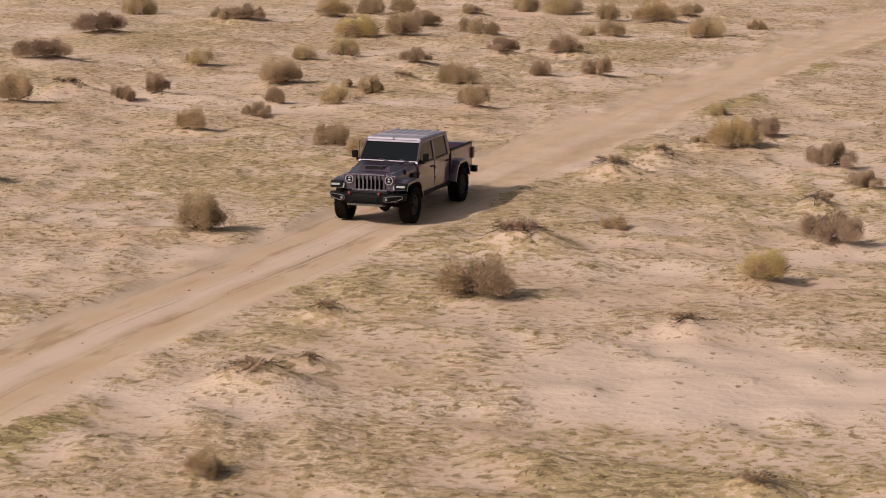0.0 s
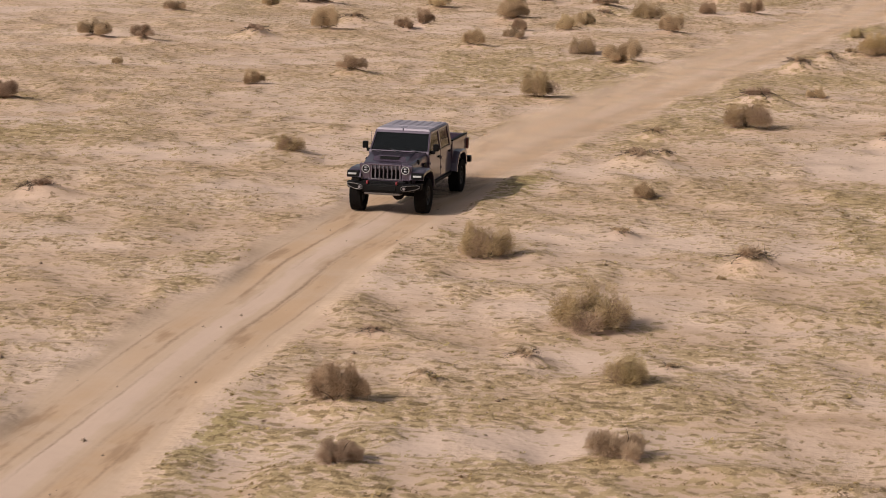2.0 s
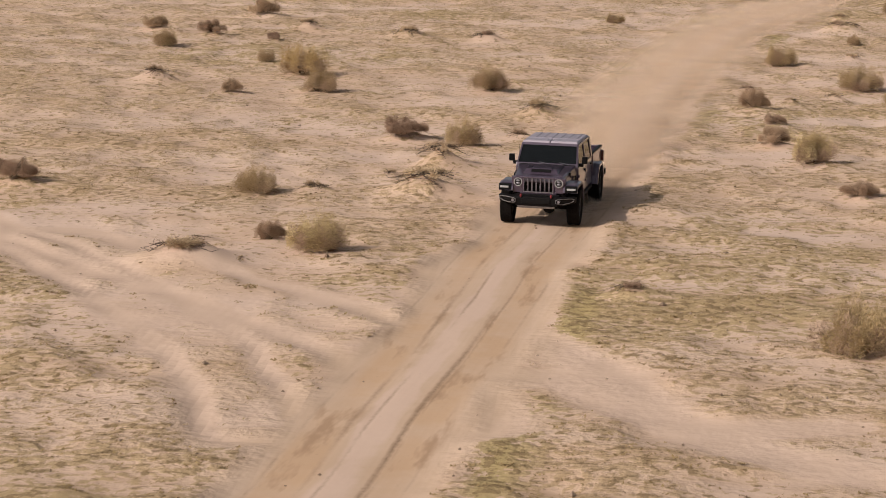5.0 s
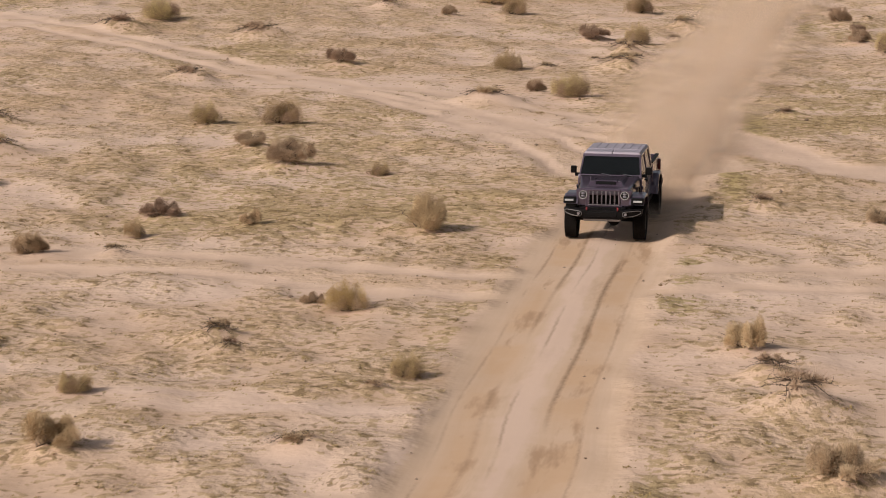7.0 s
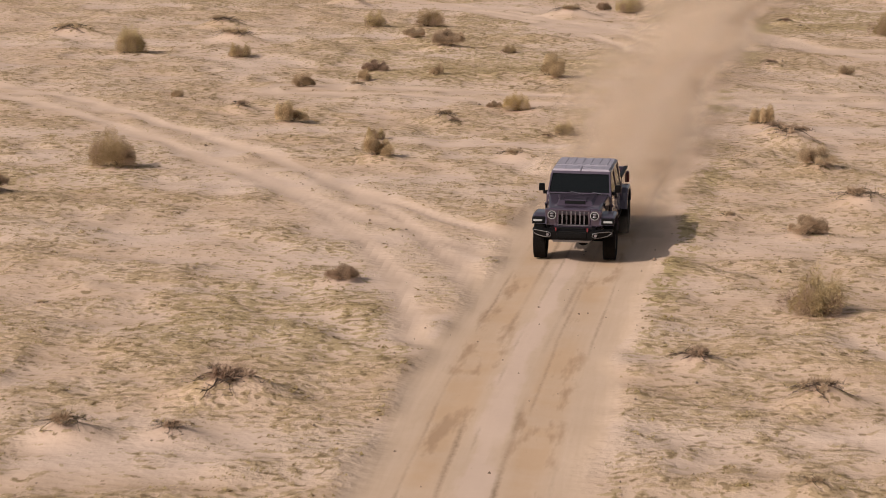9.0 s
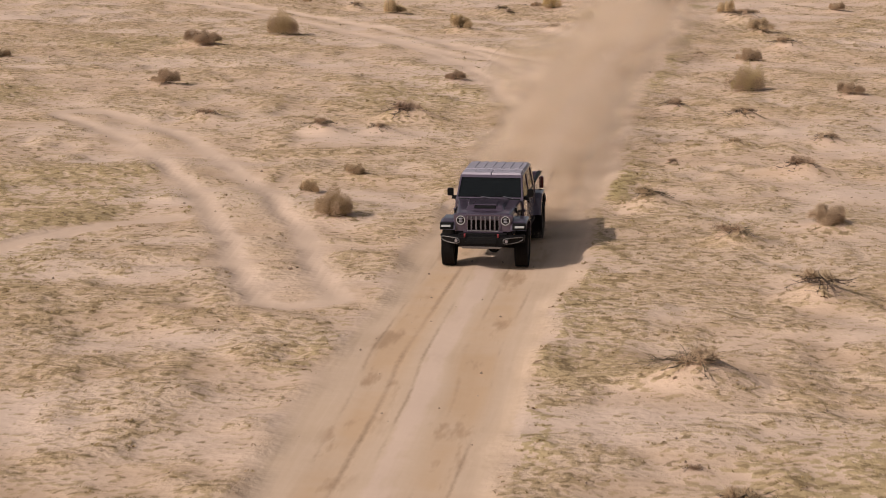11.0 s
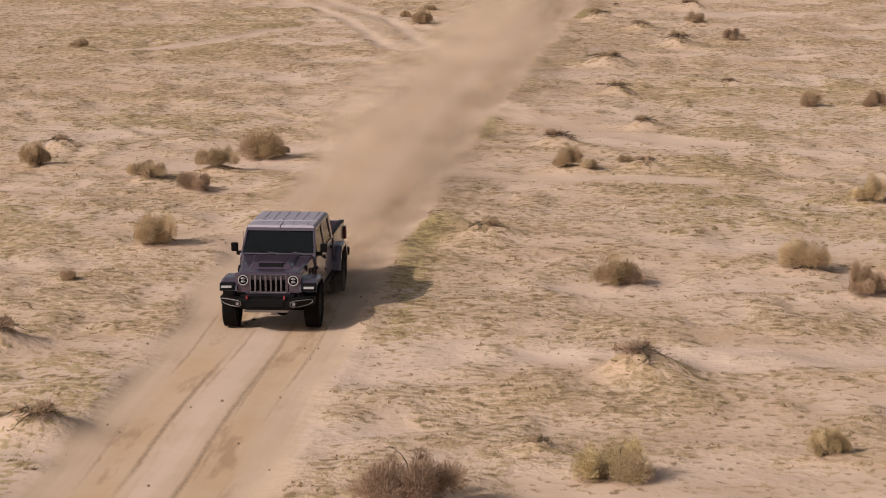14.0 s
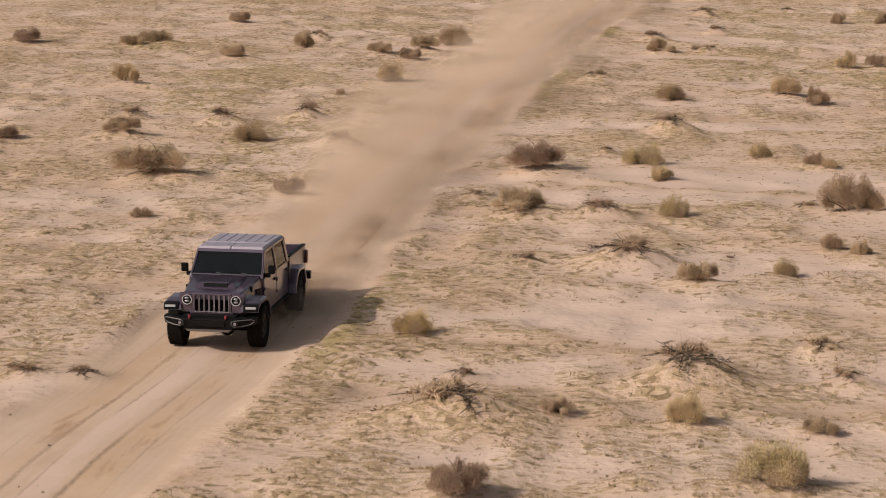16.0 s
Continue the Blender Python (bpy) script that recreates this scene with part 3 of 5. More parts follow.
# ---- plants ----
def blades_mesh(name, seed, count, radius, height, long, wide, droop, mat, clumps, lift=0.25):
    """A bush of thin blades that stand out of several clumps, each blade a bent, tapering strip."""
    r = random.Random(seed)
    verts, faces, tones = [], [], []
    heads = []
    for _ in range(clumps):
        a, q = r.uniform(0, 2 * math.pi), radius * math.sqrt(r.random()) * 0.82
        heads.append((q * math.cos(a), q * math.sin(a), r.uniform(0.42, 1.0) * (1.05 - 0.45 * (q / radius) ** 2), radius * r.uniform(0.16, 0.36), r.random()))
    for _ in range(count):
        hx, hy, hh, hr, ht = r.choice(heads)
        u, a = r.uniform(-0.75, 1), r.uniform(0, 2 * math.pi)
        s = math.sqrt(max(0, 1 - u * u))
        rr = r.random() ** 0.5
        top = height * hh
        base = Vector((hx + hr * rr * s * math.cos(a), hy + hr * rr * s * math.sin(a), max(0.01, top * 0.45 + top * 0.5 * rr * u)))
        way = Vector((s * math.cos(a) + r.gauss(0, 0.7), s * math.sin(a) + r.gauss(0, 0.7), u + lift + r.gauss(0, 0.6))).normalized()
        stray = r.random() < 0.12
        tones += [ht] * 3
        ln = long * (r.uniform(1.5, 2.4) if stray else r.uniform(0.6, 1.3))
        side = way.cross(Vector((r.gauss(0, 1), r.gauss(0, 1), r.gauss(0, 1)))).normalized() * wide * (0.6 if stray else r.uniform(0.6, 1.3))
        k = len(verts)
        verts += [base - side, base + side, base + way * ln + Vector((0, 0, -droop * ln))]
        faces.append((k, k + 1, k + 2))
    me = bpy.data.meshes.new(name)
    me.from_pydata(verts, [], faces)
    me.attributes.new("tone", "FLOAT", "POINT").data.foreach_set("value", np.array(tones, np.float32))
    me.materials.append(mat)
    return me


def tube(verts, faces, pts, radii, sides=4):
    k0 = len(verts)
    for i, p in enumerate(pts):
        d = (pts[min(i + 1, len(pts) - 1)] - pts[max(i - 1, 0)]).normalized()
        u = d.orthogonal().normalized()
        v = d.cross(u)
        for s in range(sides):
            a = 2 * math.pi * s / sides
            verts.append(p + (u * math.cos(a) + v * math.sin(a)) * radii[i])
    for i in range(len(pts) - 1):
        for s in range(sides):
            a, b = k0 + i * sides + s, k0 + i * sides + (s + 1) % sides
            faces.append((a, b, b + sides, a + sides))
    faces.append(tuple(k0 + (len(pts) - 1) * sides + s for s in range(sides)))


def branches_mesh(name, seed, count, reach, rise, thick, twigs, mat, drape=0.0):
    """Crooked branches from a root crown, each with side twigs."""
    r = random.Random(seed)
    verts, faces = [], []
    for i in range(count):
        a = 2 * math.pi * i / count + r.uniform(-0.5, 0.5)
        p = Vector((r.gauss(0, 0.07), r.gauss(0, 0.07), 0.0))
        d = Vector((math.cos(a), math.sin(a), rise * r.uniform(0.3, 1.5))).normalized()
        pts, ln = [p.copy()], reach * r.uniform(0.5, 1.1)
        for _ in range(5):
            d = (d + Vector((r.gauss(0, 0.3), r.gauss(0, 0.3), r.gauss(-0.02, 0.22)))).normalized()
            p = p + d * ln / 5
            p.z = max(p.z, 0.02)
            pts.append(p.copy())
        if drape:
            for q in pts:
                q.z = q.z * 0.5 + 0.03 - drape * (1 - math.exp(-2.9 * (q.x * q.x + q.y * q.y)))
        tube(verts, faces, pts, [thick * (1 - 0.16 * k) for k in range(6)])
        for _ in range(twigs):
            q = pts[r.randint(1, 5)]
            e = Vector((r.gauss(0, 1), r.gauss(0, 1), abs(r.gauss(0.3, 0.6)) * (0.35 if drape else 1.0))).normalized() * ln * r.uniform(0.15, 0.4)
            bend = q + e * 0.5 + Vector((r.gauss(0, 0.03), r.gauss(0, 0.03), 0.01))
            tube(verts, faces, [q, bend, q + e], [thick * 0.5, thick * 0.38, thick * 0.15], 3)
    me = bpy.data.meshes.new(name)
    me.from_pydata(verts, [], faces)
    me.materials.append(mat)
    return me


def make_plant(kind, seed):
    """A bush 1 m across, with stems and a crown; or a dead brush of bare branches."""
    name = "dead_brush" if kind == "m" else "desert_bush"
    thing = new(name)
    thing.empty_display_size = 0.2
    parts = []
    if kind == "m":
        parts.append(("branch_tangle", branches_mesh("branch_tangle", seed, 12, 0.58, 0.16, 0.011, 8, LEAF["m"], 0.27)))
        parts.append(("dry_foliage", blades_mesh("dry_foliage", seed + 50, 700, 0.30, 0.14, 0.10, 0.006, 0.1, LEAF["d"], 5)))
    else:
        tall = {"g": 0.84, "y": 0.86, "t": 0.70, "d": 0.52}[kind]
        count = {"g": 21000, "y": 21000, "t": 19000, "d": 17000}[kind]
        wide = {"g": 0.0044, "y": 0.004, "t": 0.0033, "d": 0.0033}[kind]
        parts.append(("woody_base", branches_mesh("woody_base", seed, 9, 0.48, 0.9, 0.014, 3, LEAF["m"])))
        if kind in "gy":
            parts.append(("crown", blades_mesh("crown", seed + 50, int(count * 0.68), 0.5, tall, 0.040, wide, 0.05, LEAF[kind], 24)))
            parts.append(("dry_growth", blades_mesh("dry_growth", seed + 70, int(count * 0.32), 0.52, tall * 0.72, 0.065, wide * 0.8, 0.05, LEAF["d"], 12, 0.5)))
        else:
            parts.append(("crown", blades_mesh("crown", seed + 50, int(count * 1.15), 0.52, tall, 0.058, wide, 0.04, LEAF[kind], 16, 0.6)))
    for part_name, me in parts:
        ob = new(part_name, me)
        ob.parent = thing
    return thing


PLANT_WORDS = {
    "g": ("olive green rounded desert bush on pale sand", "bush"),
    "y": ("straw yellow dry desert bush on pale sand", "bush"),
    "t": ("dry tan twiggy desert bush on pale sand", "bush"),
    "d": ("low grey-brown half-dead desert bush on sand", "bush"),
    "m": ("dead dark branches lying on a low sand mound", "dead brush"),
}


def plant_all():
    protos = {}
    for kind in "gytdm":
        protos[kind] = [make_plant(kind, 100 * ord(kind) + i) for i in range(4)]
    used = set()
    r = random.Random(5)
    xs = np.array([b[0] for b in BUSHES], float)
    ys = np.array([b[1] for b in BUSHES], float)
    zs = ground_fields(xs, ys)[0]
    for i, (x, y, w, kind) in enumerate(BUSHES):
        v = r.randrange(4)
        proto = protos[kind][v]
        m = pose(x, y, zs[i] - 0.03, 0, 0, r.uniform(0, 360))
        if (kind, v) in used:
            ob = copy_thing(proto, m)
        else:
            ob = proto
            ob.matrix_basis = m
            used.add((kind, v))
        s = w * r.uniform(0.95, 1.1)
        ob.scale = (s, s, s * r.uniform(0.85, 1.15) * (0.9 if w > 1.5 else 1.0))
        label, cat = PLANT_WORDS[kind]
        tagged(ob, label, cat, "desert plants")


plant_all()


# ---- grass ----
def grass_patch(seed, count, y0, y1):
    """Short dry tufts, thickest where the ground is covered, none on the tracks."""
    r = np.random.RandomState(seed)
    y = r.uniform(y0, y1, count * 6)
    x = road_x(np.clip(y, -215, 130)) + r.uniform(-27, 27, count * 6)
    h, track, rut, growth, across, cover, mound, bare = ground_fields(x, y)
    keep = (r.uniform(0.30, 0.66, len(x)) < cover + 0.3 * growth) & (track < 0.25)
    x, y, h = x[keep][:count], y[keep][:count], h[keep][:count]
    n, blades = len(x), 6
    a = r.uniform(0, 2 * np.pi, (n, blades))
    size = r.uniform(0.5, 1.3, n)[:, None]
    bx, by = x[:, None] + r.normal(0, 0.06, (n, blades)), y[:, None] + r.normal(0, 0.045, (n, blades))
    wide = 0.03 * size
    tall = r.uniform(0.010, 0.032, (n, blades)) * size
    lean = r.uniform(0.02, 0.08, (n, blades)) * size
    z = h[:, None] * np.ones((1, blades)) - 0.01
    p0 = np.stack([bx - wide * np.sin(a), by + wide * np.cos(a), z], -1)
    p1 = np.stack([bx + wide * np.sin(a), by - wide * np.cos(a), z], -1)
    p2 = np.stack([bx + lean * np.cos(a), by + lean * np.sin(a), z + tall], -1)
    co = np.stack([p0, p1, p2], 2).reshape(-1, 3).astype(np.float32)
    me = bpy.data.meshes.new("dry_grass")
    me.vertices.add(len(co))
    me.vertices.foreach_set("co", co.ravel())
    me.loops.add(len(co))
    me.loops.foreach_set("vertex_index", np.arange(len(co), dtype=np.int32))
    me.polygons.add(len(co) // 3)
    me.polygons.foreach_set("loop_start", np.arange(0, len(co), 3, dtype=np.int32))
    me.update(calc_edges=True)
    me.materials.append(STRAW)
    return tagged(new("dry_grass", me), "short dry straw grass on pale sand", "grass", kind="stuff")


for i in range(6):
    grass_patch(70 + i, 26000, -222 + 58 * i, -222 + 58 * (i + 1))


def small_stones(seed, count):
    """Scattered pebbles, each a lumpy eight-sided stone."""
    r = np.random.RandomState(seed)
    y = r.uniform(-218, 130, count)
    x = road_x(y) + r.uniform(-24, 24, count)
    h, track = ground_fields(x, y)[:2]
    size = r.uniform(0.012, 0.035, count) * np.where(r.rand(count) < 0.05, 2.0, 1.0)
    corners = np.array([(1, 0, 0), (0, 1, 0), (-1, 0, 0), (0, -1, 0), (0, 0, 0.8), (0, 0, -0.6)], float)
    tris = np.array([(0, 1, 4), (1, 2, 4), (2, 3, 4), (3, 0, 4), (1, 0, 5), (2, 1, 5), (3, 2, 5), (0, 3, 5)])
    co = corners[None] * r.uniform(0.6, 1.4, (count, 6, 3)) * size[:, None, None] + np.stack([x, y, h + size * 0.3], 1)[:, None]
    faces = (tris[None] + 6 * np.arange(count)[:, None, None]).reshape(-1, 3)
    me = bpy.data.meshes.new("small_stones")
    me.from_pydata(co.reshape(-1, 3).tolist(), [], faces.tolist())
    me.materials.append(STONE)
    return tagged(new("small_stones", me), "small pale and brown stones on sand", "stones", kind="stuff")


STONE = plant_material("pebbles", (0.22, 0.15, 0.10), (0.45, 0.34, 0.25), (0.80, 0.72, 0.62))
small_stones(9, 5000)


# ---- truck materials ----
def plain(name, color, rough, metal=0.0, coat=0.0, grime=0.25, gloss=0.5):
    """A surface with fine mottling and a film of road dust."""
    m, n, l, b = material(name, rough, metal)
    pos = n.new("ShaderNodeTexCoord").outputs["Object"]
    big = noise_node(n, l, 2.2, 4, 0.6, pos)
    small = noise_node(n, l, 34, 3, 0.6, pos)
    dusty = calc(n, l, "MULTIPLY", ramp(n, l, calc(n, l, "ADD", calc(n, l, "MULTIPLY", big, 0.7), calc(n, l, "MULTIPLY", small, 0.3)), [(0.38, (0, 0, 0)), (0.75, (1, 1, 1))]), grime)
    l.new(mix(n, l, dusty, color, (0.42, 0.31, 0.22)), b.inputs["Base Color"])
    l.new(calc(n, l, "ADD", rough, calc(n, l, "MULTIPLY", dusty, 0.4)), b.inputs["Roughness"])
    b.inputs["Coat Weight"].default_value = coat
    b.inputs["Coat Roughness"].default_value = 0.07
    b.inputs["Specular IOR Level"].default_value = gloss
    return m


PAINT = plain("granite_grey_paint", (0.074, 0.050, 0.078), 0.32, 0.35, 1.0, 0.04)
# pale lilac grey in place of the sky's reflection on the hardtop
ROOF_SHEEN = plain("hardtop_sky_sheen", (0.36, 0.312, 0.37), 0.5, 0.1, 0.25, 0.12)
BLACK = plain("black_plastic", (0.005, 0.0045, 0.005), 0.5, 0.0, 0.0, 0.008, 0.12)
RUBBER = plain("tyre_rubber", (0.006, 0.005, 0.005), 0.9, 0.0, 0.0, 0.02, 0.1)
DARK_METAL = plain("dark_alloy", (0.03, 0.03, 0.031), 0.45, 0.6, 0.0, 0.08)
STEEL = plain("brushed_steel", (0.20, 0.19, 0.195), 0.5, 0.7, 0.0, 0.2)
CHASSIS = plain("dusty_chassis", (0.006, 0.005, 0.005), 0.85, 0.0, 0.0, 0.03, 0.1)
SILVER = plain("satin_silver", (0.31, 0.29, 0.32), 0.3, 0.6, 0.2, 0.05)
RED = plain("red_hook_paint", (0.20, 0.008, 0.016), 0.45, 0.0, 0.3, 0.08)
LAMP_RED = plain("red_lamp", (0.10, 0.006, 0.006), 0.2, 0.0, 0.5, 0.1)
CLOTH = plain("black_cloth", (0.02, 0.02, 0.021), 0.9, 0.0, 0.0, 0.05, 0.15)


def glass_material(name, tint):
    m, n, l, b = material(name, 0.03)
    b.inputs["Base Color"].default_value = (*tint, 1)
    b.inputs["Transmission Weight"].default_value = 0.8
    b.inputs["IOR"].default_value = 1.5
    b.inputs["Specular IOR Level"].default_value = 0.22
    return m


def glow_material(name, color, strength):
    m, n, l, b = material(name, 0.15)
    b.inputs["Base Color"].default_value = (0.38, 0.37, 0.37, 1)
    b.inputs["Emission Color"].default_value = (*color, 1)
    b.inputs["Emission Strength"].default_value = strength
    return m


GLASS = glass_material("tinted_glass", (0.02, 0.024, 0.026))
LENS = glow_material("daytime_lamp", (1.0, 0.95, 0.9), 0.04)
SIGNAL = glow_material("side_lamp", (1.0, 0.9, 0.8), 0.04)


# ---- truck building blocks; x to the truck's left, y to its back, z up; the origin lies under the front axle ----
RIDE = ((0.0, 0.0), (0.45, 0.02), (0.75, 0.04), (1.165, 0.04), (1.25, 0.09), (1.775, 0.02), (1.9, 0.02))


def part(name, bm, mat, parent, label="", soft=False):
    """One mesh under a thing or part. The body rides high on its springs; the wheels do not."""
    if not parent.name.startswith("wheel"):
        for v in bm.verts:
            v.co.z += float(np.interp(v.co.z, [a for a, _ in RIDE], [b for _, b in RIDE]))
    me = bpy.data.meshes.new(name)
    bmesh.ops.recalc_face_normals(bm, faces=bm.faces)
    bm.to_mesh(me)
    bm.free()
    me.materials.append(mat)
    if soft:
        me.polygons.foreach_set("use_smooth", np.ones(len(me.polygons), bool))
    ob = new(name, me)
    ob.parent = parent
    if label:
        tagged(ob, label)
    return ob


def bevelled(bm, verts, width, segs=2):
    if width > 0:
        edges = list({e for v in verts for e in v.link_edges})
        bmesh.ops.bevel(bm, geom=edges, offset=width, segments=segs, profile=0.6, affect="EDGES", clamp_overlap=True)


def hexa(bm, c, bev=0.02, segs=2):
    """A block from eight corners: lower ring, then upper ring."""
    v = [bm.verts.new(p) for p in c]
    for f in ((3, 2, 1, 0), (4, 5, 6, 7), (0, 1, 5, 4), (1, 2, 6, 5), (2, 3, 7, 6), (3, 0, 4, 7)):
        bm.faces.new([v[i] for i in f])
    bevelled(bm, v, bev, segs)


def box(bm, lo, hi, bev=0.015, segs=2):
    (x0, y0, z0), (x1, y1, z1) = lo, hi
    hexa(bm, [(x0, y0, z0), (x1, y0, z0), (x1, y1, z0), (x0, y1, z0), (x0, y0, z1), (x1, y0, z1), (x1, y1, z1), (x0, y1, z1)], bev, segs)


def one_box(name, lo, hi, mat, parent, bev=0.015, label="", segs=2):
    bm = bmesh.new()
    box(bm, lo, hi, bev, segs)
    return part(name, bm, mat, parent, label)


def one_hexa(name, c, mat, parent, bev=0.015, label="", segs=2):
    bm = bmesh.new()
    hexa(bm, c, bev, segs)
    return part(name, bm, mat, parent, label)


def cylinder(bm, centre, radius, depth, axis="x", segs=24, radius2=None):
    turn = {"x": (0, 90, 0), "y": (90, 0, 0), "z": (0, 0, 0)}[axis]
    bmesh.ops.create_cone(bm, cap_ends=True, segments=segs, radius1=radius, radius2=radius if radius2 is None else radius2, depth=depth, matrix=pose(*centre, *turn))


def ring(bm, centre, r_out, r_in, depth, axis="y", segs=28):
    """A flat ring about an axis."""
    c = Vector(centre)
    loops = []
    for r, d in ((r_out, -depth / 2), (r_out, depth / 2), (r_in, depth / 2), (r_in, -depth / 2)):
        row = []
        for i in range(segs):
            a = 2 * math.pi * i / segs
            u, w = r * math.cos(a), r * math.sin(a)
            p = {"y": (u, d, w), "x": (d, u, w), "z": (u, w, d)}[axis]
            row.append(bm.verts.new(c + Vector(p)))
        loops.append(row)
    for k in range(4):
        a, b = loops[k], loops[(k + 1) % 4]
        for i in range(segs):
            bm.faces.new((a[i], a[(i + 1) % segs], b[(i + 1) % segs], b[i]))


def lathe(bm, profile, segs=40):
    """Turns (x, r) points about the x axis."""
    rows = []
    for x, r in profile:
        rows.append([bm.verts.new((x, r * math.cos(2 * math.pi * i / segs), r * math.sin(2 * math.pi * i / segs))) for i in range(segs)])
    for a, b in zip(rows[:-1], rows[1:]):
        for i in range(segs):
            bm.faces.new((a[i], a[(i + 1) % segs], b[(i + 1) % segs], b[i]))


def trim_loop(bm, pts, radius, sides=6):
    """A closed tube through the points."""
    n = len(pts)
    v = [Vector(p) for p in pts]
    rings = []
    for i in range(n):
        along = (v[(i + 1) % n] - v[i - 1]).normalized()
        u = along.cross(Vector((0, 1, 0))).normalized()
        w = along.cross(u)
        rings.append([bm.verts.new(v[i] + (u * math.cos(2 * math.pi * k / sides) + w * math.sin(2 * math.pi * k / sides)) * radius) for k in range(sides)])
    for i in range(n):
        a, b = rings[i], rings[(i + 1) % n]
        for k in range(sides):
            bm.faces.new((a[k], a[(k + 1) % sides], b[(k + 1) % sides], b[k]))


def sweep_strip(bm, path, x0, x1, thick, lip):
    """A flare: a strip along (y, z) points, from x0 to x1, with a turned-down outer lip."""
    n = len(path)
    rings = []
    for i, (y, z) in enumerate(path):
        ya, za = path[max(i - 1, 0)]
        yb, zb = path[min(i + 1, n - 1)]
        t = Vector((yb - ya, zb - za)).normalized()
        nrm = Vector((-t.y, t.x))
        sx = 1 if x1 > 0 else -1
        pts = [(x0, 0.0), (x1 - 0.05 * sx, 0.0), (x1, -0.03), (x1, -lip), (x1 - 0.02 * sx, -lip), (x1 - 0.03 * sx, -thick), (x0, -thick)]
        rings.append([bm.verts.new((px, y + nrm.x * h, z + nrm.y * h)) for px, h in pts])
    k = len(rings[0])
    for a, b in zip(rings[:-1], rings[1:]):
        for i in range(k):
            bm.faces.new((a[i], a[(i + 1) % k], b[(i + 1) % k], b[i]))
    bm.faces.new(rings[0])
    bm.faces.new(rings[-1][::-1])


WHEEL_R = 0.42


def make_wheel(parent, x, y):
    side = 1 if x > 0 else -1
    wheel = new("wheel")
    wheel.parent = parent
    bm = bmesh.new()
    half = 0.142
    prof = [(-half * 0.8, 0.225), (-half, 0.27), (-half, 0.36), (-half * 0.9, 0.40), (-half * 0.62, 0.412), (0, 0.414), (half * 0.62, 0.412), (half * 0.9, 0.40), (half, 0.36), (half, 0.27), (half * 0.8, 0.225)]
    lathe(bm, prof, 44)
    part("tyre", bm, RUBBER, wheel, "dusty black off-road tyre", True)
    for row, (cx, wdt) in enumerate(((-0.105, 0.06), (-0.038, 0.05), (0.038, 0.05), (0.105, 0.06))):
        bm = bmesh.new()
        for i in range(28):
            a = 2 * math.pi * (i + 0.5 * (row % 2)) / 28
            m = pose(0, 0, 0, math.degrees(a), 0, 0)
            v0 = len(bm.verts)
            box(bm, (cx - wdt / 2, -0.03, 0.404), (cx + wdt / 2, 0.03, WHEEL_R + 0.002), 0.0)
            bm.verts.ensure_lookup_table()
            bmesh.ops.transform(bm, matrix=m, verts=bm.verts[v0:])
        part("tread_ring", bm, RUBBER, wheel)
    bm = bmesh.new()
    lathe(bm, [(-0.09 * side, 0.0), (-0.09 * side, 0.2), (-0.10 * side, 0.228), (0.108 * side, 0.232), (0.118 * side, 0.222), (0.10 * side, 0.205), (0.03 * side, 0.19), (0.02 * side, 0.0)], 40)
    part("rim", bm, DARK_METAL, wheel, "dark grey alloy rim", True)
    for i in range(7):
        bm = bmesh.new()
        hexa(bm, [(0.02 * side, -0.03, 0.05), (0.075 * side, -0.02, 0.05), (0.075 * side, 0.02, 0.05), (0.02 * side, 0.03, 0.05),
                  (0.04 * side, -0.035, 0.212), (0.095 * side, -0.022, 0.212), (0.095 * side, 0.022, 0.212), (0.04 * side, 0.035, 0.212)], 0.006, 1)
        bmesh.ops.transform(bm, matrix=pose(0, 0, 0, 360 * i / 7, 0, 0), verts=bm.verts)
        part("spoke", bm, DARK_METAL, wheel)
    bm = bmesh.new()
    cylinder(bm, (0.07 * side, 0, 0), 0.055, 0.05, "x", 20)
    part("hub_cap", bm, BLACK, wheel)
    wheel.location = (x, y, WHEEL_R)
    return wheel


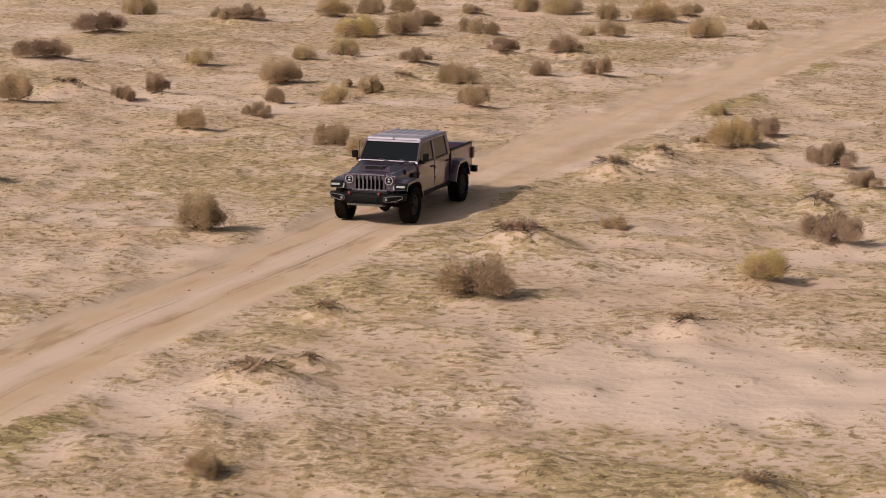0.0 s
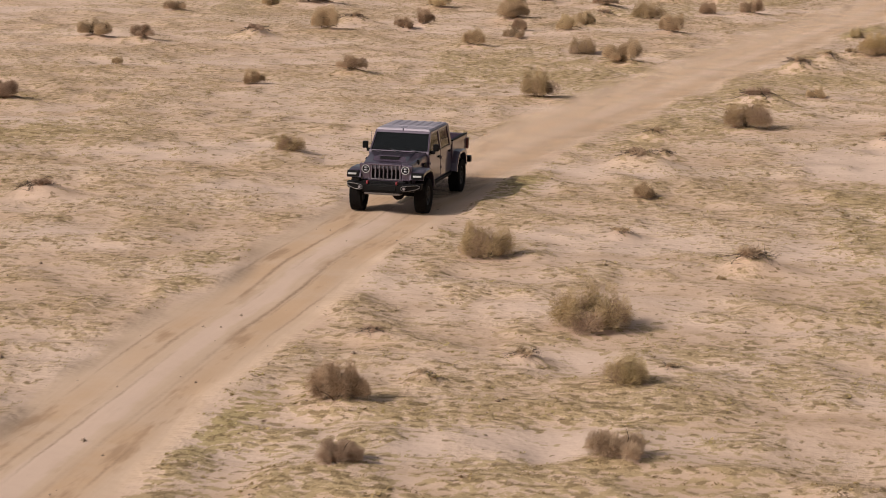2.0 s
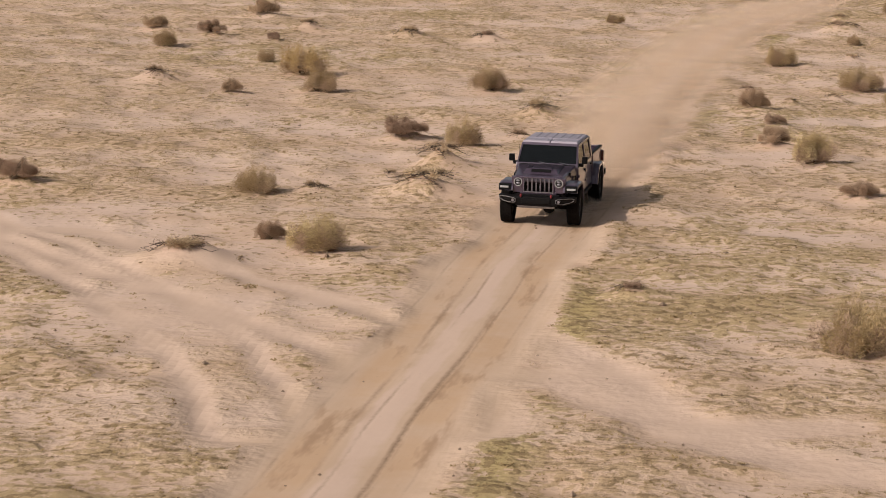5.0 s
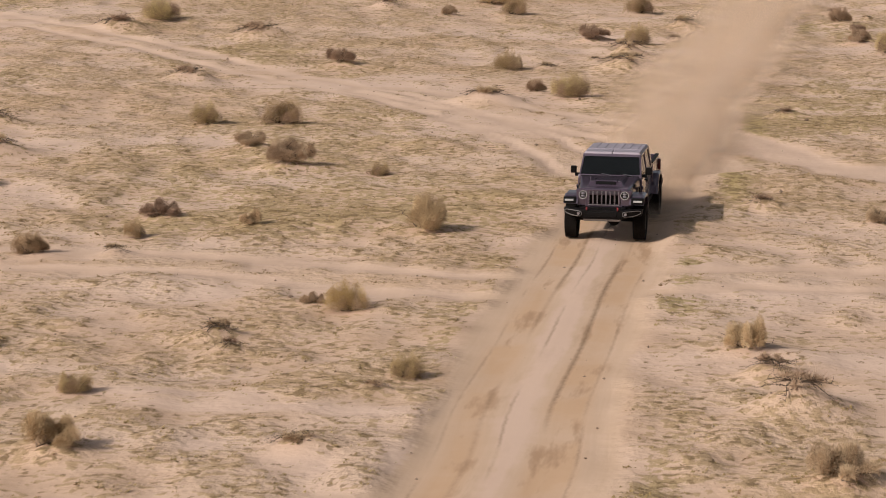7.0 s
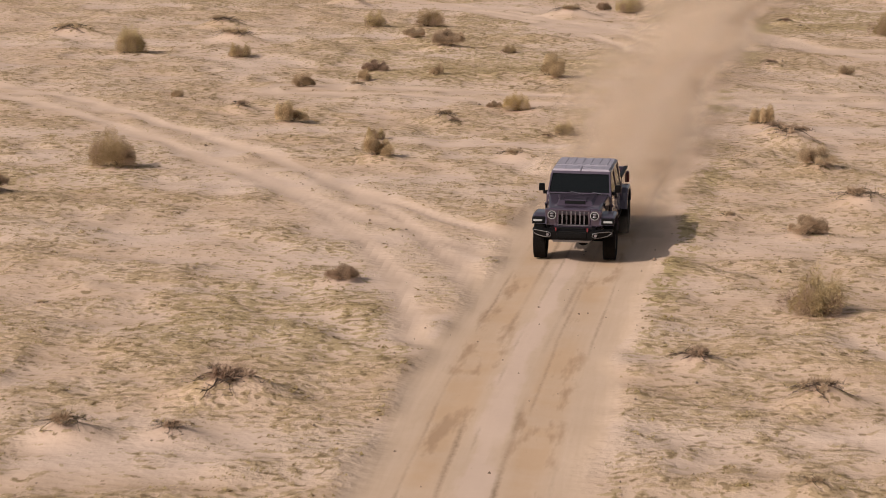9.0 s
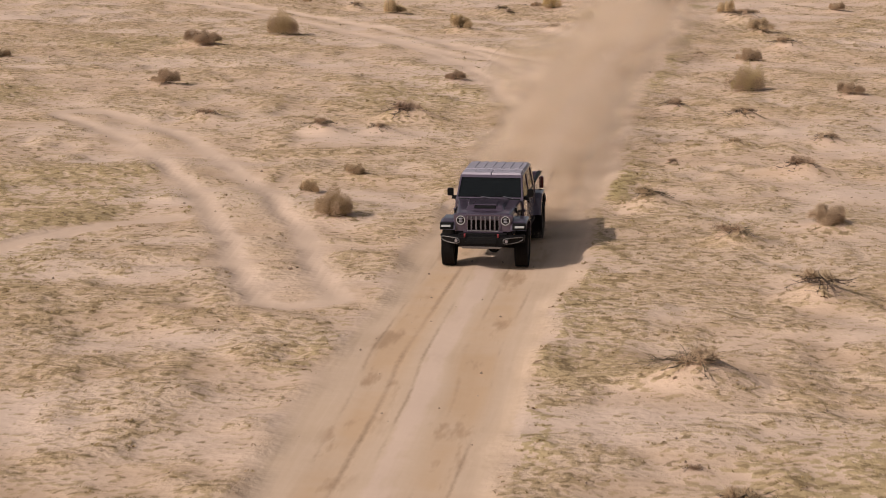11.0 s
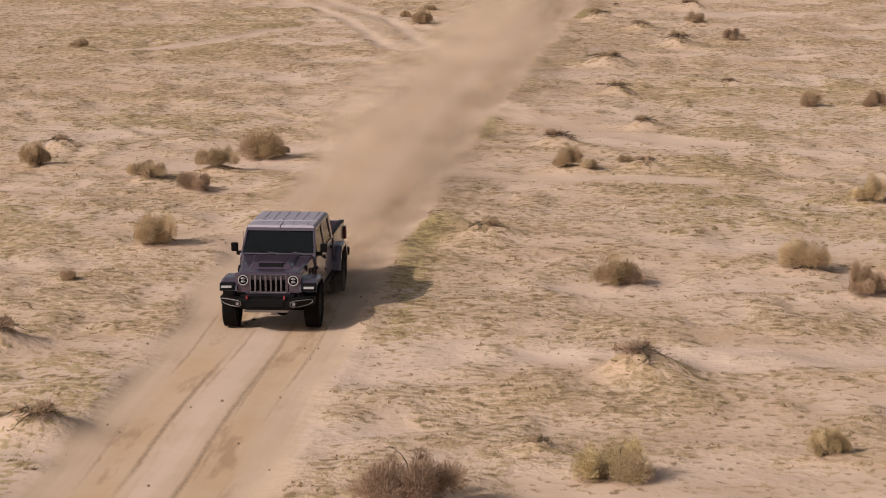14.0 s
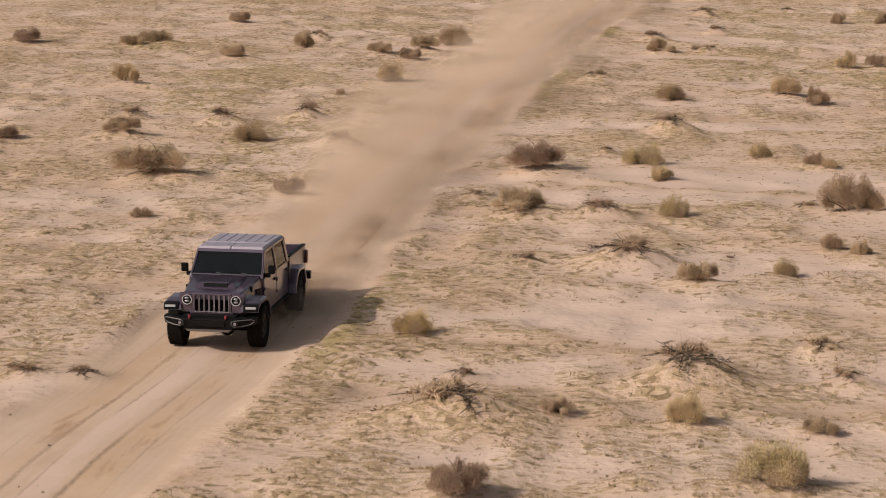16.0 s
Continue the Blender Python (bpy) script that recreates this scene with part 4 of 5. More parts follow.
def make_truck():
    t = new("pickup_truck")
    # frame rails, axles and underside
    for s in (-1, 1):
        one_box("frame_rail", (s * 0.42 - 0.05, -0.5, 0.46), (s * 0.42 + 0.05, 4.5, 0.60), CHASSIS, t)
    for y in (0.0, 3.49):
        bm = bmesh.new()
        cylinder(bm, (0, y, 0.42), 0.055, 1.5, "x", 16)
        axle = part("axle", bm, CHASSIS, t, "", True)
        bm = bmesh.new()
        bmesh.ops.create_uvsphere(bm, u_segments=16, v_segments=10, radius=0.15, matrix=pose(0.18, y, 0.41))
        part("differential", bm, CHASSIS, axle, "", True)
    one_box("floor_pan", (-0.72, 0.55, 0.56), (0.72, 3.0, 0.64), CHASSIS, t)
    for s in (-1, 1):
        bm = bmesh.new()
        cylinder(bm, (s * 0.5, -0.12, 0.68), 0.035, 0.5, "z", 12)
        part("shock_absorber", bm, CHASSIS, t, "", True)
    bm = bmesh.new()
    cylinder(bm, (0, -0.2, 0.5), 0.02, 1.3, "x", 10)
    part("tie_rod", bm, STEEL, t, "", True)
    # inner wheel wells
    for s in (-1, 1):
        one_box("wheel_well", (min(s * 0.30, s * 0.62), -0.5, 0.66), (max(s * 0.30, s * 0.62), 0.55, 1.0), CHASSIS, t, 0.03)
        one_box("wheel_well", (min(s * 0.45, s * 0.72), 3.0, 0.62), (max(s * 0.45, s * 0.72), 4.1, 1.0), CHASSIS, t, 0.03)

    # nose: grille shell with seven slots
    gx, gy0, gy1, gz0, gz1 = 0.62, -0.56, -0.47, 0.76, 1.165
    bm = bmesh.new()
    slot_w, pitch, s_lo, s_hi = 0.072, 0.101, 0.815, 1.125
    xs = [-0.385]
    for i in range(7):
        c = (i - 3) * pitch
        xs += [c - slot_w / 2, c + slot_w / 2]
    xs.append(0.385)
    for a, b in zip(xs[0::2], xs[1::2]):
        box(bm, (a, gy0, s_lo - 0.01), (b, gy1, s_hi + 0.01), 0.004, 1)
    box(bm, (-0.385, gy0, s_hi), (0.385, gy1, gz1), 0.014)
    box(bm, (-0.43, gy0 + 0.004, gz0), (0.43, gy1, s_lo), 0.012)
    grille = part("grille", bm, PAINT, t, "dark grey grille with seven upright slots")
    for i in range(7):
        c = (i - 3) * pitch
        bm = bmesh.new()
        r_lo, r_hi = s_lo - 0.002, s_hi + 0.002
        for x0, x1, z0, z1 in ((c - slot_w / 2 - 0.008, c - slot_w / 2 - 0.001, r_lo, r_hi), (c + slot_w / 2 + 0.001, c + slot_w / 2 + 0.008, r_lo, r_hi), (c - slot_w / 2 - 0.012, c + slot_w / 2 + 0.012, r_lo - 0.016, r_lo)):
            box(bm, (x0, gy0 - 0.008, z0), (x1, gy0 + 0.01, z1), 0.0)
        part("slot_trim", bm, SILVER, grille, "silver slot surround")
    # radiator face, plain black to give the shade inside the slots
    one_box("radiator", (-0.40, gy1 + 0.01, 0.78), (0.40, gy1 + 0.06, 1.13), BLACK, t, 0.0)
    for s in (-1, 1):
        # cheek of the grille round each headlight
        cx, cz = s * 0.487, 1.035
        bm = bmesh.new()
        ring(bm, (cx, gy0 + 0.035, cz), 0.118, 0.098, 0.085, "y", 28)
        inner, outer = min(s * 0.385, s * 0.655), max(s * 0.385, s * 0.655)
        hexa(bm, [(inner if s > 0 else inner + 0.06, gy0 + 0.02, gz0 + 0.02), (outer if s < 0 else outer - 0.06, gy0 + 0.02, gz0 + 0.02), (outer, -0.42, gz0 + 0.02), (inner, -0.42, gz0 + 0.02),
                  (inner, gy0 + 0.02, gz1 - 0.005), (outer, gy0 + 0.02, gz1 - 0.02), (outer, -0.42, gz1 - 0.02), (inner, -0.42, gz1 - 0.005)], 0.02)
        part("headlight_surround", bm, PAINT, t, "", False)
        bm = bmesh.new()
        cylinder(bm, (cx, gy0 + 0.012, cz), 0.098, 0.03, "y", 28)
        lamp = part("headlight", bm, BLACK, t, "round headlight with a bright ring")
        bm = bmesh.new()
        ring(bm, (cx, gy0 - 0.008, cz), 0.099, 0.084, 0.02, "y", 28)
        part("light_ring", bm, LENS, lamp, "white glowing ring")
        for dz in (0.03, -0.03):
            bm = bmesh.new()
            bmesh.ops.create_uvsphere(bm, u_segments=12, v_segments=8, radius=0.03, matrix=Matrix.Translation((cx, gy0 - 0.002, cz + dz)) @ Matrix.Diagonal((1.6, 0.5, 0.8, 1)))
            part("lamp_lens", bm, SILVER, lamp, "", True)

    # hood with a raised middle and a scoop
    bm = bmesh.new()
    hexa(bm, [(-0.60, -0.52, 1.02), (0.60, -0.52, 1.02), (0.74, 0.70, 1.06), (-0.74, 0.70, 1.06),
              (-0.575, -0.50, 1.172), (0.575, -0.50, 1.172), (0.70, 0.66, 1.255), (-0.70, 0.66, 1.255)], 0.045, 3)
    hood = part("hood", bm, PAINT, t, "dark grey hood with a centre scoop", False)
    one_hexa("hood_bulge", [(-0.44, -0.30, 1.165), (0.44, -0.30, 1.165), (0.49, 0.62, 1.225), (-0.49, 0.62, 1.225),
                            (-0.36, -0.13, 1.255), (0.36, -0.13, 1.255), (0.42, 0.58, 1.276), (-0.42, 0.58, 1.276)], PAINT, hood, 0.016)
    # solid black block in place of the scoop's shaded hollow
    one_hexa("scoop_mouth", [(-0.240, -0.232, 1.213), (0.240, -0.232, 1.213), (0.240, 0.03, 1.222), (-0.240, 0.03, 1.222),
                             (-0.222, -0.172, 1.262), (0.222, -0.172, 1.262), (0.222, 0.03, 1.268), (-0.222, 0.03, 1.268)], BLACK, hood, 0.006, "black block for the shaded scoop opening")
    one_hexa("scoop_lip", [(-0.27, -0.190, 1.256), (0.27, -0.190, 1.256), (0.29, 0.25, 1.268), (-0.29, 0.25, 1.268),
                           (-0.25, -0.165, 1.280), (0.25, -0.165, 1.280), (0.24, 0.22, 1.284), (-0.24, 0.22, 1.284)], PAINT, hood, 0.008)
    for s in (-1, 1):
        one_box("hood_latch", (s * 0.63 - 0.03, 0.02, 1.10), (s * 0.63 + 0.045, 0.09, 1.20), BLACK, hood, 0.01)
    one_hexa("cowl", [(-0.70, 0.62, 1.14), (0.70, 0.62, 1.14), (0.70, 0.80, 1.14), (-0.70, 0.80, 1.14),
                      (-0.68, 0.65, 1.262), (0.68, 0.65, 1.262), (0.68, 0.78, 1.268), (-0.68, 0.78, 1.268)], BLACK, t, 0.012, "black cowl panel")
    # engine bay sides
    for s in (-1, 1):
        a, b = sorted((s * 0.56, s * 0.72))
        one_hexa("side_panel", [(a, -0.45, 0.72), (b - (0.09 if s > 0 else 0), -0.45, 0.72), (b, 0.72, 0.62), (a, 0.72, 0.62),
                                (a, -0.45, 1.12), (b - (0.11 if s > 0 else 0), -0.45, 1.12), (b, 0.72, 1.2), (a, 0.72, 1.2)] if s > 0 else
                 [(a + 0.09, -0.45, 0.72), (b, -0.45, 0.72), (b, 0.72, 0.62), (a, 0.72, 0.62),
                  (a + 0.11, -0.45, 1.12), (b, -0.45, 1.12), (b, 0.72, 1.2), (a, 0.72, 1.2)], PAINT, t, 0.02)
        one_box("side_vent", (s * 0.735 - 0.012, 0.36, 0.98), (s * 0.735 + 0.012, 0.50, 1.10), BLACK, t, 0.005)

    # front bumper, skid plate, fog lights, hooks
    bm = bmesh.new()
    hexa(bm, [(-0.50, -0.88, 0.54), (0.50, -0.88, 0.54), (0.52, -0.62, 0.54), (-0.52, -0.62, 0.54),
              (-0.52, -0.90, 0.735), (0.52, -0.90, 0.735), (0.54, -0.60, 0.735), (-0.54, -0.60, 0.735)], 0.03)
    for s in (-1, 1):
        p = [(s * 0.50, -0.88, 0.555), (s * 0.90, -0.70, 0.60), (s * 0.90, -0.50, 0.60), (s * 0.50, -0.60, 0.555),
             (s * 0.50, -0.90, 0.73), (s * 0.92, -0.72, 0.745), (s * 0.92, -0.50, 0.745), (s * 0.50, -0.60, 0.73)]
        hexa(bm, p, 0.03)
    bumper = part("front_bumper", bm, BLACK, t, "black plastic front bumper")
    one_hexa("skid_plate", [(-0.42, -0.86, 0.485), (0.42, -0.86, 0.485), (0.36, -0.45, 0.44), (-0.36, -0.45, 0.44),
                            (-0.45, -0.885, 0.535), (0.45, -0.885, 0.535), (0.40, -0.45, 0.46), (-0.40, -0.45, 0.46)], STEEL, t, 0.012, "silver metal skid plate")
    one_box("valance", (-0.52, -0.70, 0.66), (0.52, -0.50, 0.765), BLACK, t, 0.01, "black panel under the grille")
    one_box("winch_cover", (-0.34, -0.912, 0.59), (0.34, -0.89, 0.69), BLACK, bumper, 0.01)
    for s in (-1, 1):
        bm = bmesh.new()
        hexa(bm, [(s * 0.57, -0.875, 0.585), (s * 0.86, -0.745, 0.63), (s * 0.86, -0.70, 0.63), (s * 0.57, -0.83, 0.585),
                  (s * 0.57, -0.90, 0.71), (s * 0.89, -0.755, 0.72), (s * 0.89, -0.71, 0.72), (s * 0.57, -0.85, 0.71)], 0.02)
        part("fog_light_pod", bm, BLACK, bumper)
        bm = bmesh.new()
        cylinder(bm, (s * 0.545, -0.903, 0.655), 0.042, 0.05, "y", 20)
        fog = part("fog_light", bm, SILVER, bumper, "round silver fog light")
        bm = bmesh.new()
        ring(bm, (s * 0.545, -0.93, 0.655), 0.045, 0.034, 0.015, "y", 20)
        part("fog_light_rim", bm, BLACK, fog)
        bm = bmesh.new()
        trim_loop(bm, [(s * px, py, pz) for px, py, pz in ((0.475, -0.925, 0.625), (0.53, -0.918, 0.600), (0.66, -0.868, 0.603), (0.80, -0.800, 0.628), (0.885, -0.757, 0.668),
                                                           (0.893, -0.755, 0.706), (0.84, -0.782, 0.722), (0.66, -0.868, 0.716), (0.53, -0.918, 0.706), (0.478, -0.925, 0.685))], 0.0085)
        part("pod_trim", bm, STEEL, bumper, "thin silver loop round the fog light", True)
        bm = bmesh.new()
        ring(bm, (s * 0.36, -0.90, 0.765), 0.043, 0.022, 0.03, "x", 16)
        box(bm, (s * 0.36 - 0.02, -0.88, 0.72), (s * 0.36 + 0.02, -0.8, 0.79), 0.008)
        part("tow_hook", bm, RED, t, "red tow hook")

    # flares and side lamps
    for s in (-1, 1):
        bm = bmesh.new()
        sweep_strip(bm, [(-0.62, 0.83), (-0.59, 0.93), (-0.50, 1.0), (-0.30, 1.035), (0.12, 1.035), (0.34, 0.99), (0.47, 0.88), (0.56, 0.70), (0.60, 0.56)], s * 0.60, s * 0.938, 0.045, 0.085)
        part("front_flare", bm, PAINT, t, "wide dark grey wheel flare")
        a, b = sorted((s * 0.64, s * 0.935))
        one_hexa("flare_nose", [(a, -0.655, 0.84), (b, -0.635, 0.84), (b, -0.56, 0.84), (a, -0.56, 0.84),
                                (a, -0.63, 0.985), (b, -0.61, 0.975), (b, -0.50, 0.985), (a, -0.50, 0.985)], BLACK, t, 0.02)
        a, b = sorted((s * 0.70, s * 0.90))
        one_hexa("turn_signal", [(a, -0.670, 0.893), (b, -0.653, 0.893), (b, -0.62, 0.893), (a, -0.62, 0.893),
                                 (a, -0.664, 0.937), (b, -0.648, 0.937), (b, -0.61, 0.937), (a, -0.61, 0.937)], SIGNAL, t, 0.008, "bright white side lamp")
        bm = bmesh.new()
        sweep_strip(bm, [(2.90, 0.58), (2.95, 0.76), (3.06, 0.93), (3.22, 1.035), (3.49, 1.055), (3.76, 1.035), (3.92, 0.93), (4.02, 0.76), (4.06, 0.62)], s * 0.76, s * 0.938, 0.045, 0.085)
        part("rear_flare", bm, PAINT, t, "wide dark grey wheel flare")

    # cab tub and doors
    one_hexa("cab_tub", [(-0.76, 0.66, 0.56), (0.76, 0.66, 0.56), (0.76, 2.96, 0.56), (-0.76, 2.96, 0.56),
                         (-0.745, 0.70, 0.80), (0.745, 0.70, 0.80), (0.745, 2.96, 0.80), (-0.745, 2.96, 0.80)], PAINT, t, 0.02)
    one_box("firewall", (-0.72, 0.66, 0.70), (0.72, 0.72, 1.22), PAINT, t, 0.01)
    one_box("cab_back", (-0.74, 2.90, 0.70), (0.74, 2.96, 1.25), PAINT, t, 0.01)
    for s in (-1, 1):
        for y0, y1 in ((0.70, 1.80), (1.825, 2.90)):
            a, b = sorted((s * 0.70, s * 0.782))
            top_a, top_b = sorted((s * 0.69, s * 0.765))
            door = one_hexa("door", [(a, y0, 0.60), (b, y0, 0.60), (b, y1, 0.60), (a, y1, 0.60),
                                     (top_a, y0, 1.225), (top_b, y0, 1.225), (top_b, y1, 1.225), (top_a, y1, 1.225)], PAINT, t, 0.02)
            one_box("door_handle", (s * 0.785 - 0.018, y1 - 0.26, 1.09), (s * 0.785 + 0.018, y1 - 0.07, 1.125), BLACK, door, 0.008, "black door handle")
            for z in (0.78, 1.02):
                one_box("hinge", (s * 0.78 - 0.02, y0 - 0.02, z), (s * 0.78 + 0.02, y0 + 0.06, z + 0.06), PAINT, door, 0.006)
            one_box("belt_trim", (s * 0.757 - 0.012, y0 + 0.03, 1.222), (s * 0.757 + 0.012, y1 - 0.02, 1.24), BLACK, door, 0.003)
        a, b = sorted((s * 0.70, s * 0.80))
        one_hexa("rock_rail", [(a, 0.72, 0.50), (b, 0.72, 0.50), (b, 2.86, 0.50), (a, 2.86, 0.50), (a, 0.68, 0.575), (b + 0.01 * s, 0.68, 0.575), (b + 0.01 * s, 2.9, 0.575), (a, 2.9, 0.575)], BLACK, t, 0.015, "black rock rail")

    # windscreen frame, pillars, glass; the sides lean in towards the roof
    wb, wt = 0.748, 0.690
    zb, zt, yb, yt = 1.245, 1.775, 0.72, 1.10
    for s in (-1, 1):
        one_hexa("windscreen_pillar", [(s * wb, yb - 0.03, zb), (s * (wb - 0.042), yb - 0.035, zb), (s * (wb - 0.042), yb + 0.06, zb), (s * wb, yb + 0.06, zb),
                                       (s * wt, yt - 0.03, zt), (s * (wt - 0.04), yt - 0.035, zt), (s * (wt - 0.04), yt + 0.06, zt), (s * wt, yt + 0.06, zt)], PAINT, t, 0.012)
        for name, y0, y1, lean in (("middle_pillar", 1.76, 1.86, 0.0), ("rear_pillar", 2.76, 2.94, -0.06)):
            one_hexa(name, [(s * (wb + 0.035), y0, zb - 0.03), (s * (wb - 0.03), y0, zb - 0.03), (s * (wb - 0.03), y1, zb - 0.03), (s * (wb + 0.035), y1, zb - 0.03),
                            (s * (wt + 0.01), y0 + lean, zt), (s * (wt - 0.05), y0 + lean, zt), (s * (wt - 0.05), y1 + lean, zt), (s * (wt + 0.01), y1 + lean, zt)], PAINT, t, 0.01)
        one_hexa("side_rail", [(s * (wt + 0.01), yt, zt - 0.05), (s * (wt - 0.05), yt, zt - 0.05), (s * (wt - 0.05), 2.88, zt - 0.05), (s * (wt + 0.01), 2.88, zt - 0.05),
                               (s * (wt + 0.005), yt, zt + 0.01), (s * (wt - 0.05), yt, zt + 0.01), (s * (wt - 0.05), 2.88, zt + 0.01), (s * (wt + 0.005), 2.88, zt + 0.01)], PAINT, t, 0.008)
        for y0, y1, ya, yc in ((0.80, 1.76, 1.13, 1.76), (1.86, 2.76, 1.86, 2.70)):
            one_hexa("side_window", [(s * (wb + 0.012), y0, zb - 0.01), (s * (wb + 0.004), y0, zb - 0.01), (s * (wb + 0.004), y1, zb - 0.01), (s * (wb + 0.012), y1, zb - 0.01),
                                     (s * (wt - 0.006), ya, zt - 0.05), (s * (wt - 0.014), ya, zt - 0.05), (s * (wt - 0.014), yc, zt - 0.05), (s * (wt - 0.006), yc, zt - 0.05)], GLASS, t, 0.0, "dark tinted side window")
    one_hexa("windscreen_header", [(-wt, yt - 0.05, zt - 0.045), (wt, yt - 0.05, zt - 0.045), (wt, yt + 0.05, zt - 0.045), (-wt, yt + 0.05, zt - 0.045),
                                   (-wt, yt - 0.02, zt + 0.02), (wt, yt - 0.02, zt + 0.02), (wt, yt + 0.05, zt + 0.02), (-wt, yt + 0.05, zt + 0.02)], PAINT, t, 0.012)
    one_hexa("windscreen_sill", [(-wb, yb - 0.05, zb - 0.02), (wb, yb - 0.05, zb - 0.02), (wb, yb + 0.05, zb - 0.02), (-wb, yb + 0.05, zb - 0.02),
                                 (-wb, yb - 0.02, zb + 0.045), (wb, yb - 0.02, zb + 0.045), (wb, yb + 0.05, zb + 0.045), (-wb, yb + 0.05, zb + 0.045)], PAINT, t, 0.01)
    g = 0.03
    one_hexa("windscreen", [(-wb + g, yb - 0.005, zb + 0.02), (wb - g, yb - 0.005, zb + 0.02), (wb - g, yb + 0.004, zb + 0.02), (-wb + g, yb + 0.004, zb + 0.02),
                            (-wt + g, yt - 0.01, zt - 0.02), (wt - g, yt - 0.01, zt - 0.02), (wt - g, yt, zt - 0.02), (-wt + g, yt, zt - 0.02)], GLASS, t, 0.0, "dark tinted windscreen")
    one_hexa("rear_window", [(-0.6, 2.925, zb + 0.02), (0.6, 2.925, zb + 0.02), (0.6, 2.935, zb + 0.02), (-0.6, 2.935, zb + 0.02),
                             (-0.56, 2.86, zt - 0.03), (0.56, 2.86, zt - 0.03), (0.56, 2.87, zt - 0.03), (-0.56, 2.87, zt - 0.03)], GLASS, t, 0.0)
    for x0 in (-0.40, 0.10):
        bm = bmesh.new()
        hexa(bm, [(x0 + 0.42, yb - 0.050, zb + 0.020), (x0 + 0.42, yb - 0.040, zb + 0.028), (x0, yb + 0.010, zb + 0.098), (x0, yb, zb + 0.090),
                  (x0 + 0.42, yb - 0.062, zb + 0.032), (x0 + 0.42, yb - 0.052, zb + 0.040), (x0, yb - 0.002, zb + 0.112), (x0, yb - 0.012, zb + 0.104)], 0.0)
        wiper = part("wiper", bm, BLACK, t, "thin black wiper")
        bm = bmesh.new()
        hexa(bm, [(x0 + 0.43, yb - 0.075, zb + 0.022), (x0 + 0.43, yb - 0.060, zb + 0.030), (x0 + 0.20, yb - 0.028, zb + 0.072), (x0 + 0.20, yb - 0.040, zb + 0.066),
                  (x0 + 0.43, yb - 0.082, zb + 0.032), (x0 + 0.43, yb - 0.068, zb + 0.040), (x0 + 0.20, yb - 0.036, zb + 0.082), (x0 + 0.20, yb - 0.048, zb + 0.076)], 0.0)
        # the arm's short glint is given as silver colour
        part("wiper_arm", bm, SILVER, wiper, "dark wiper arm with its glint painted silver")

    # hardtop: panels with raised seams
    roof = new("hardtop")
    roof.parent = t
    for y0, y1 in ((1.08, 1.62), (1.635, 2.84)):
        cols = ((-0.68, -0.008), (0.008, 0.68)) if y0 < 1.5 else ((-0.68, 0.68),)
        for a, b in cols:
            one_hexa("roof_panel", [(a, y0, 1.785), (b, y0, 1.785), (b, y1, 1.785), (a, y1, 1.785),
                                    (a * 0.95, y0 + 0.025, 1.842), (b * 0.95, y0 + 0.025, 1.842), (b * 0.95, y1 - 0.01, 1.842 - 0.02 * (y1 > 2)), (a * 0.95, y1 - 0.01, 1.842 - 0.02 * (y1 > 2))], ROOF_SHEEN, roof, 0.02, "hardtop panel with sky sheen painted in pale grey")
    for i in range(6):
        x = -0.5 + 0.2 * i
        one_hexa("roof_rib", [(x - 0.055, 1.70, 1.83), (x + 0.055, 1.70, 1.83), (x + 0.055, 2.78, 1.81), (x - 0.055, 2.78, 1.81), (x - 0.05, 1.71, 1.849), (x + 0.05, 1.71, 1.849), (x + 0.05, 2.77, 1.836), (x - 0.05, 2.77, 1.836)], ROOF_SHEEN, roof, 0.005, "", 1)
    for i in range(4):
        x = -0.45 + 0.3 * i
        one_box("roof_rib", (x - 0.07, 1.16, 1.836), (x + 0.07, 1.56, 1.847), ROOF_SHEEN, roof, 0.006, "", 1)
    one_box("rain_gutter", (-0.66, 2.84, 1.765), (0.66, 2.90, 1.80), PAINT, roof, 0.01)
    bm = bmesh.new()
    cylinder(bm, (-0.66, 0.55, 1.45), 0.004, 0.72, "z", 6)
    part("antenna", bm, BLACK, t)

    # mirrors
    for s in (-1, 1):
        a, b = sorted((s * 0.82, s * 0.955))
        mirror = one_hexa("door_mirror", [(a, 0.80, 1.29), (b, 0.82, 1.29), (b, 0.90, 1.29), (a, 0.90, 1.29),
                                          (a, 0.79, 1.49), (b, 0.81, 1.49), (b, 0.90, 1.49), (a, 0.90, 1.49)], BLACK, t, 0.025, "black door mirror")
        a, b = sorted((s * 0.74, s * 0.86))
        one_box("mirror_arm", (a, 0.84, 1.225), (b, 0.89, 1.30), BLACK, mirror, 0.012)
        a, b = sorted((s * 0.835, s * 0.94))
        one_box("mirror_glass", (a, 0.902, 1.31), (b, 0.906, 1.47), SILVER, mirror, 0.0)

    # cabin
    one_hexa("dashboard", [(-0.66, 0.76, 0.95), (0.66, 0.76, 0.95), (0.66, 1.10, 0.95), (-0.66, 1.10, 0.95),
                           (-0.64, 0.78, 1.22), (0.64, 0.78, 1.22), (0.64, 1.02, 1.21), (-0.64, 1.02, 1.21)], CLOTH, t, 0.03)
    bm = bmesh.new()
    ring(bm, (0, 0, 0), 0.19, 0.165, 0.025, "y", 24)
    bmesh.ops.transform(bm, matrix=pose(0.36, 1.16, 1.18, -20, 0, 0), verts=bm.verts)
    part("steering_wheel", bm, CLOTH, t, "", True)
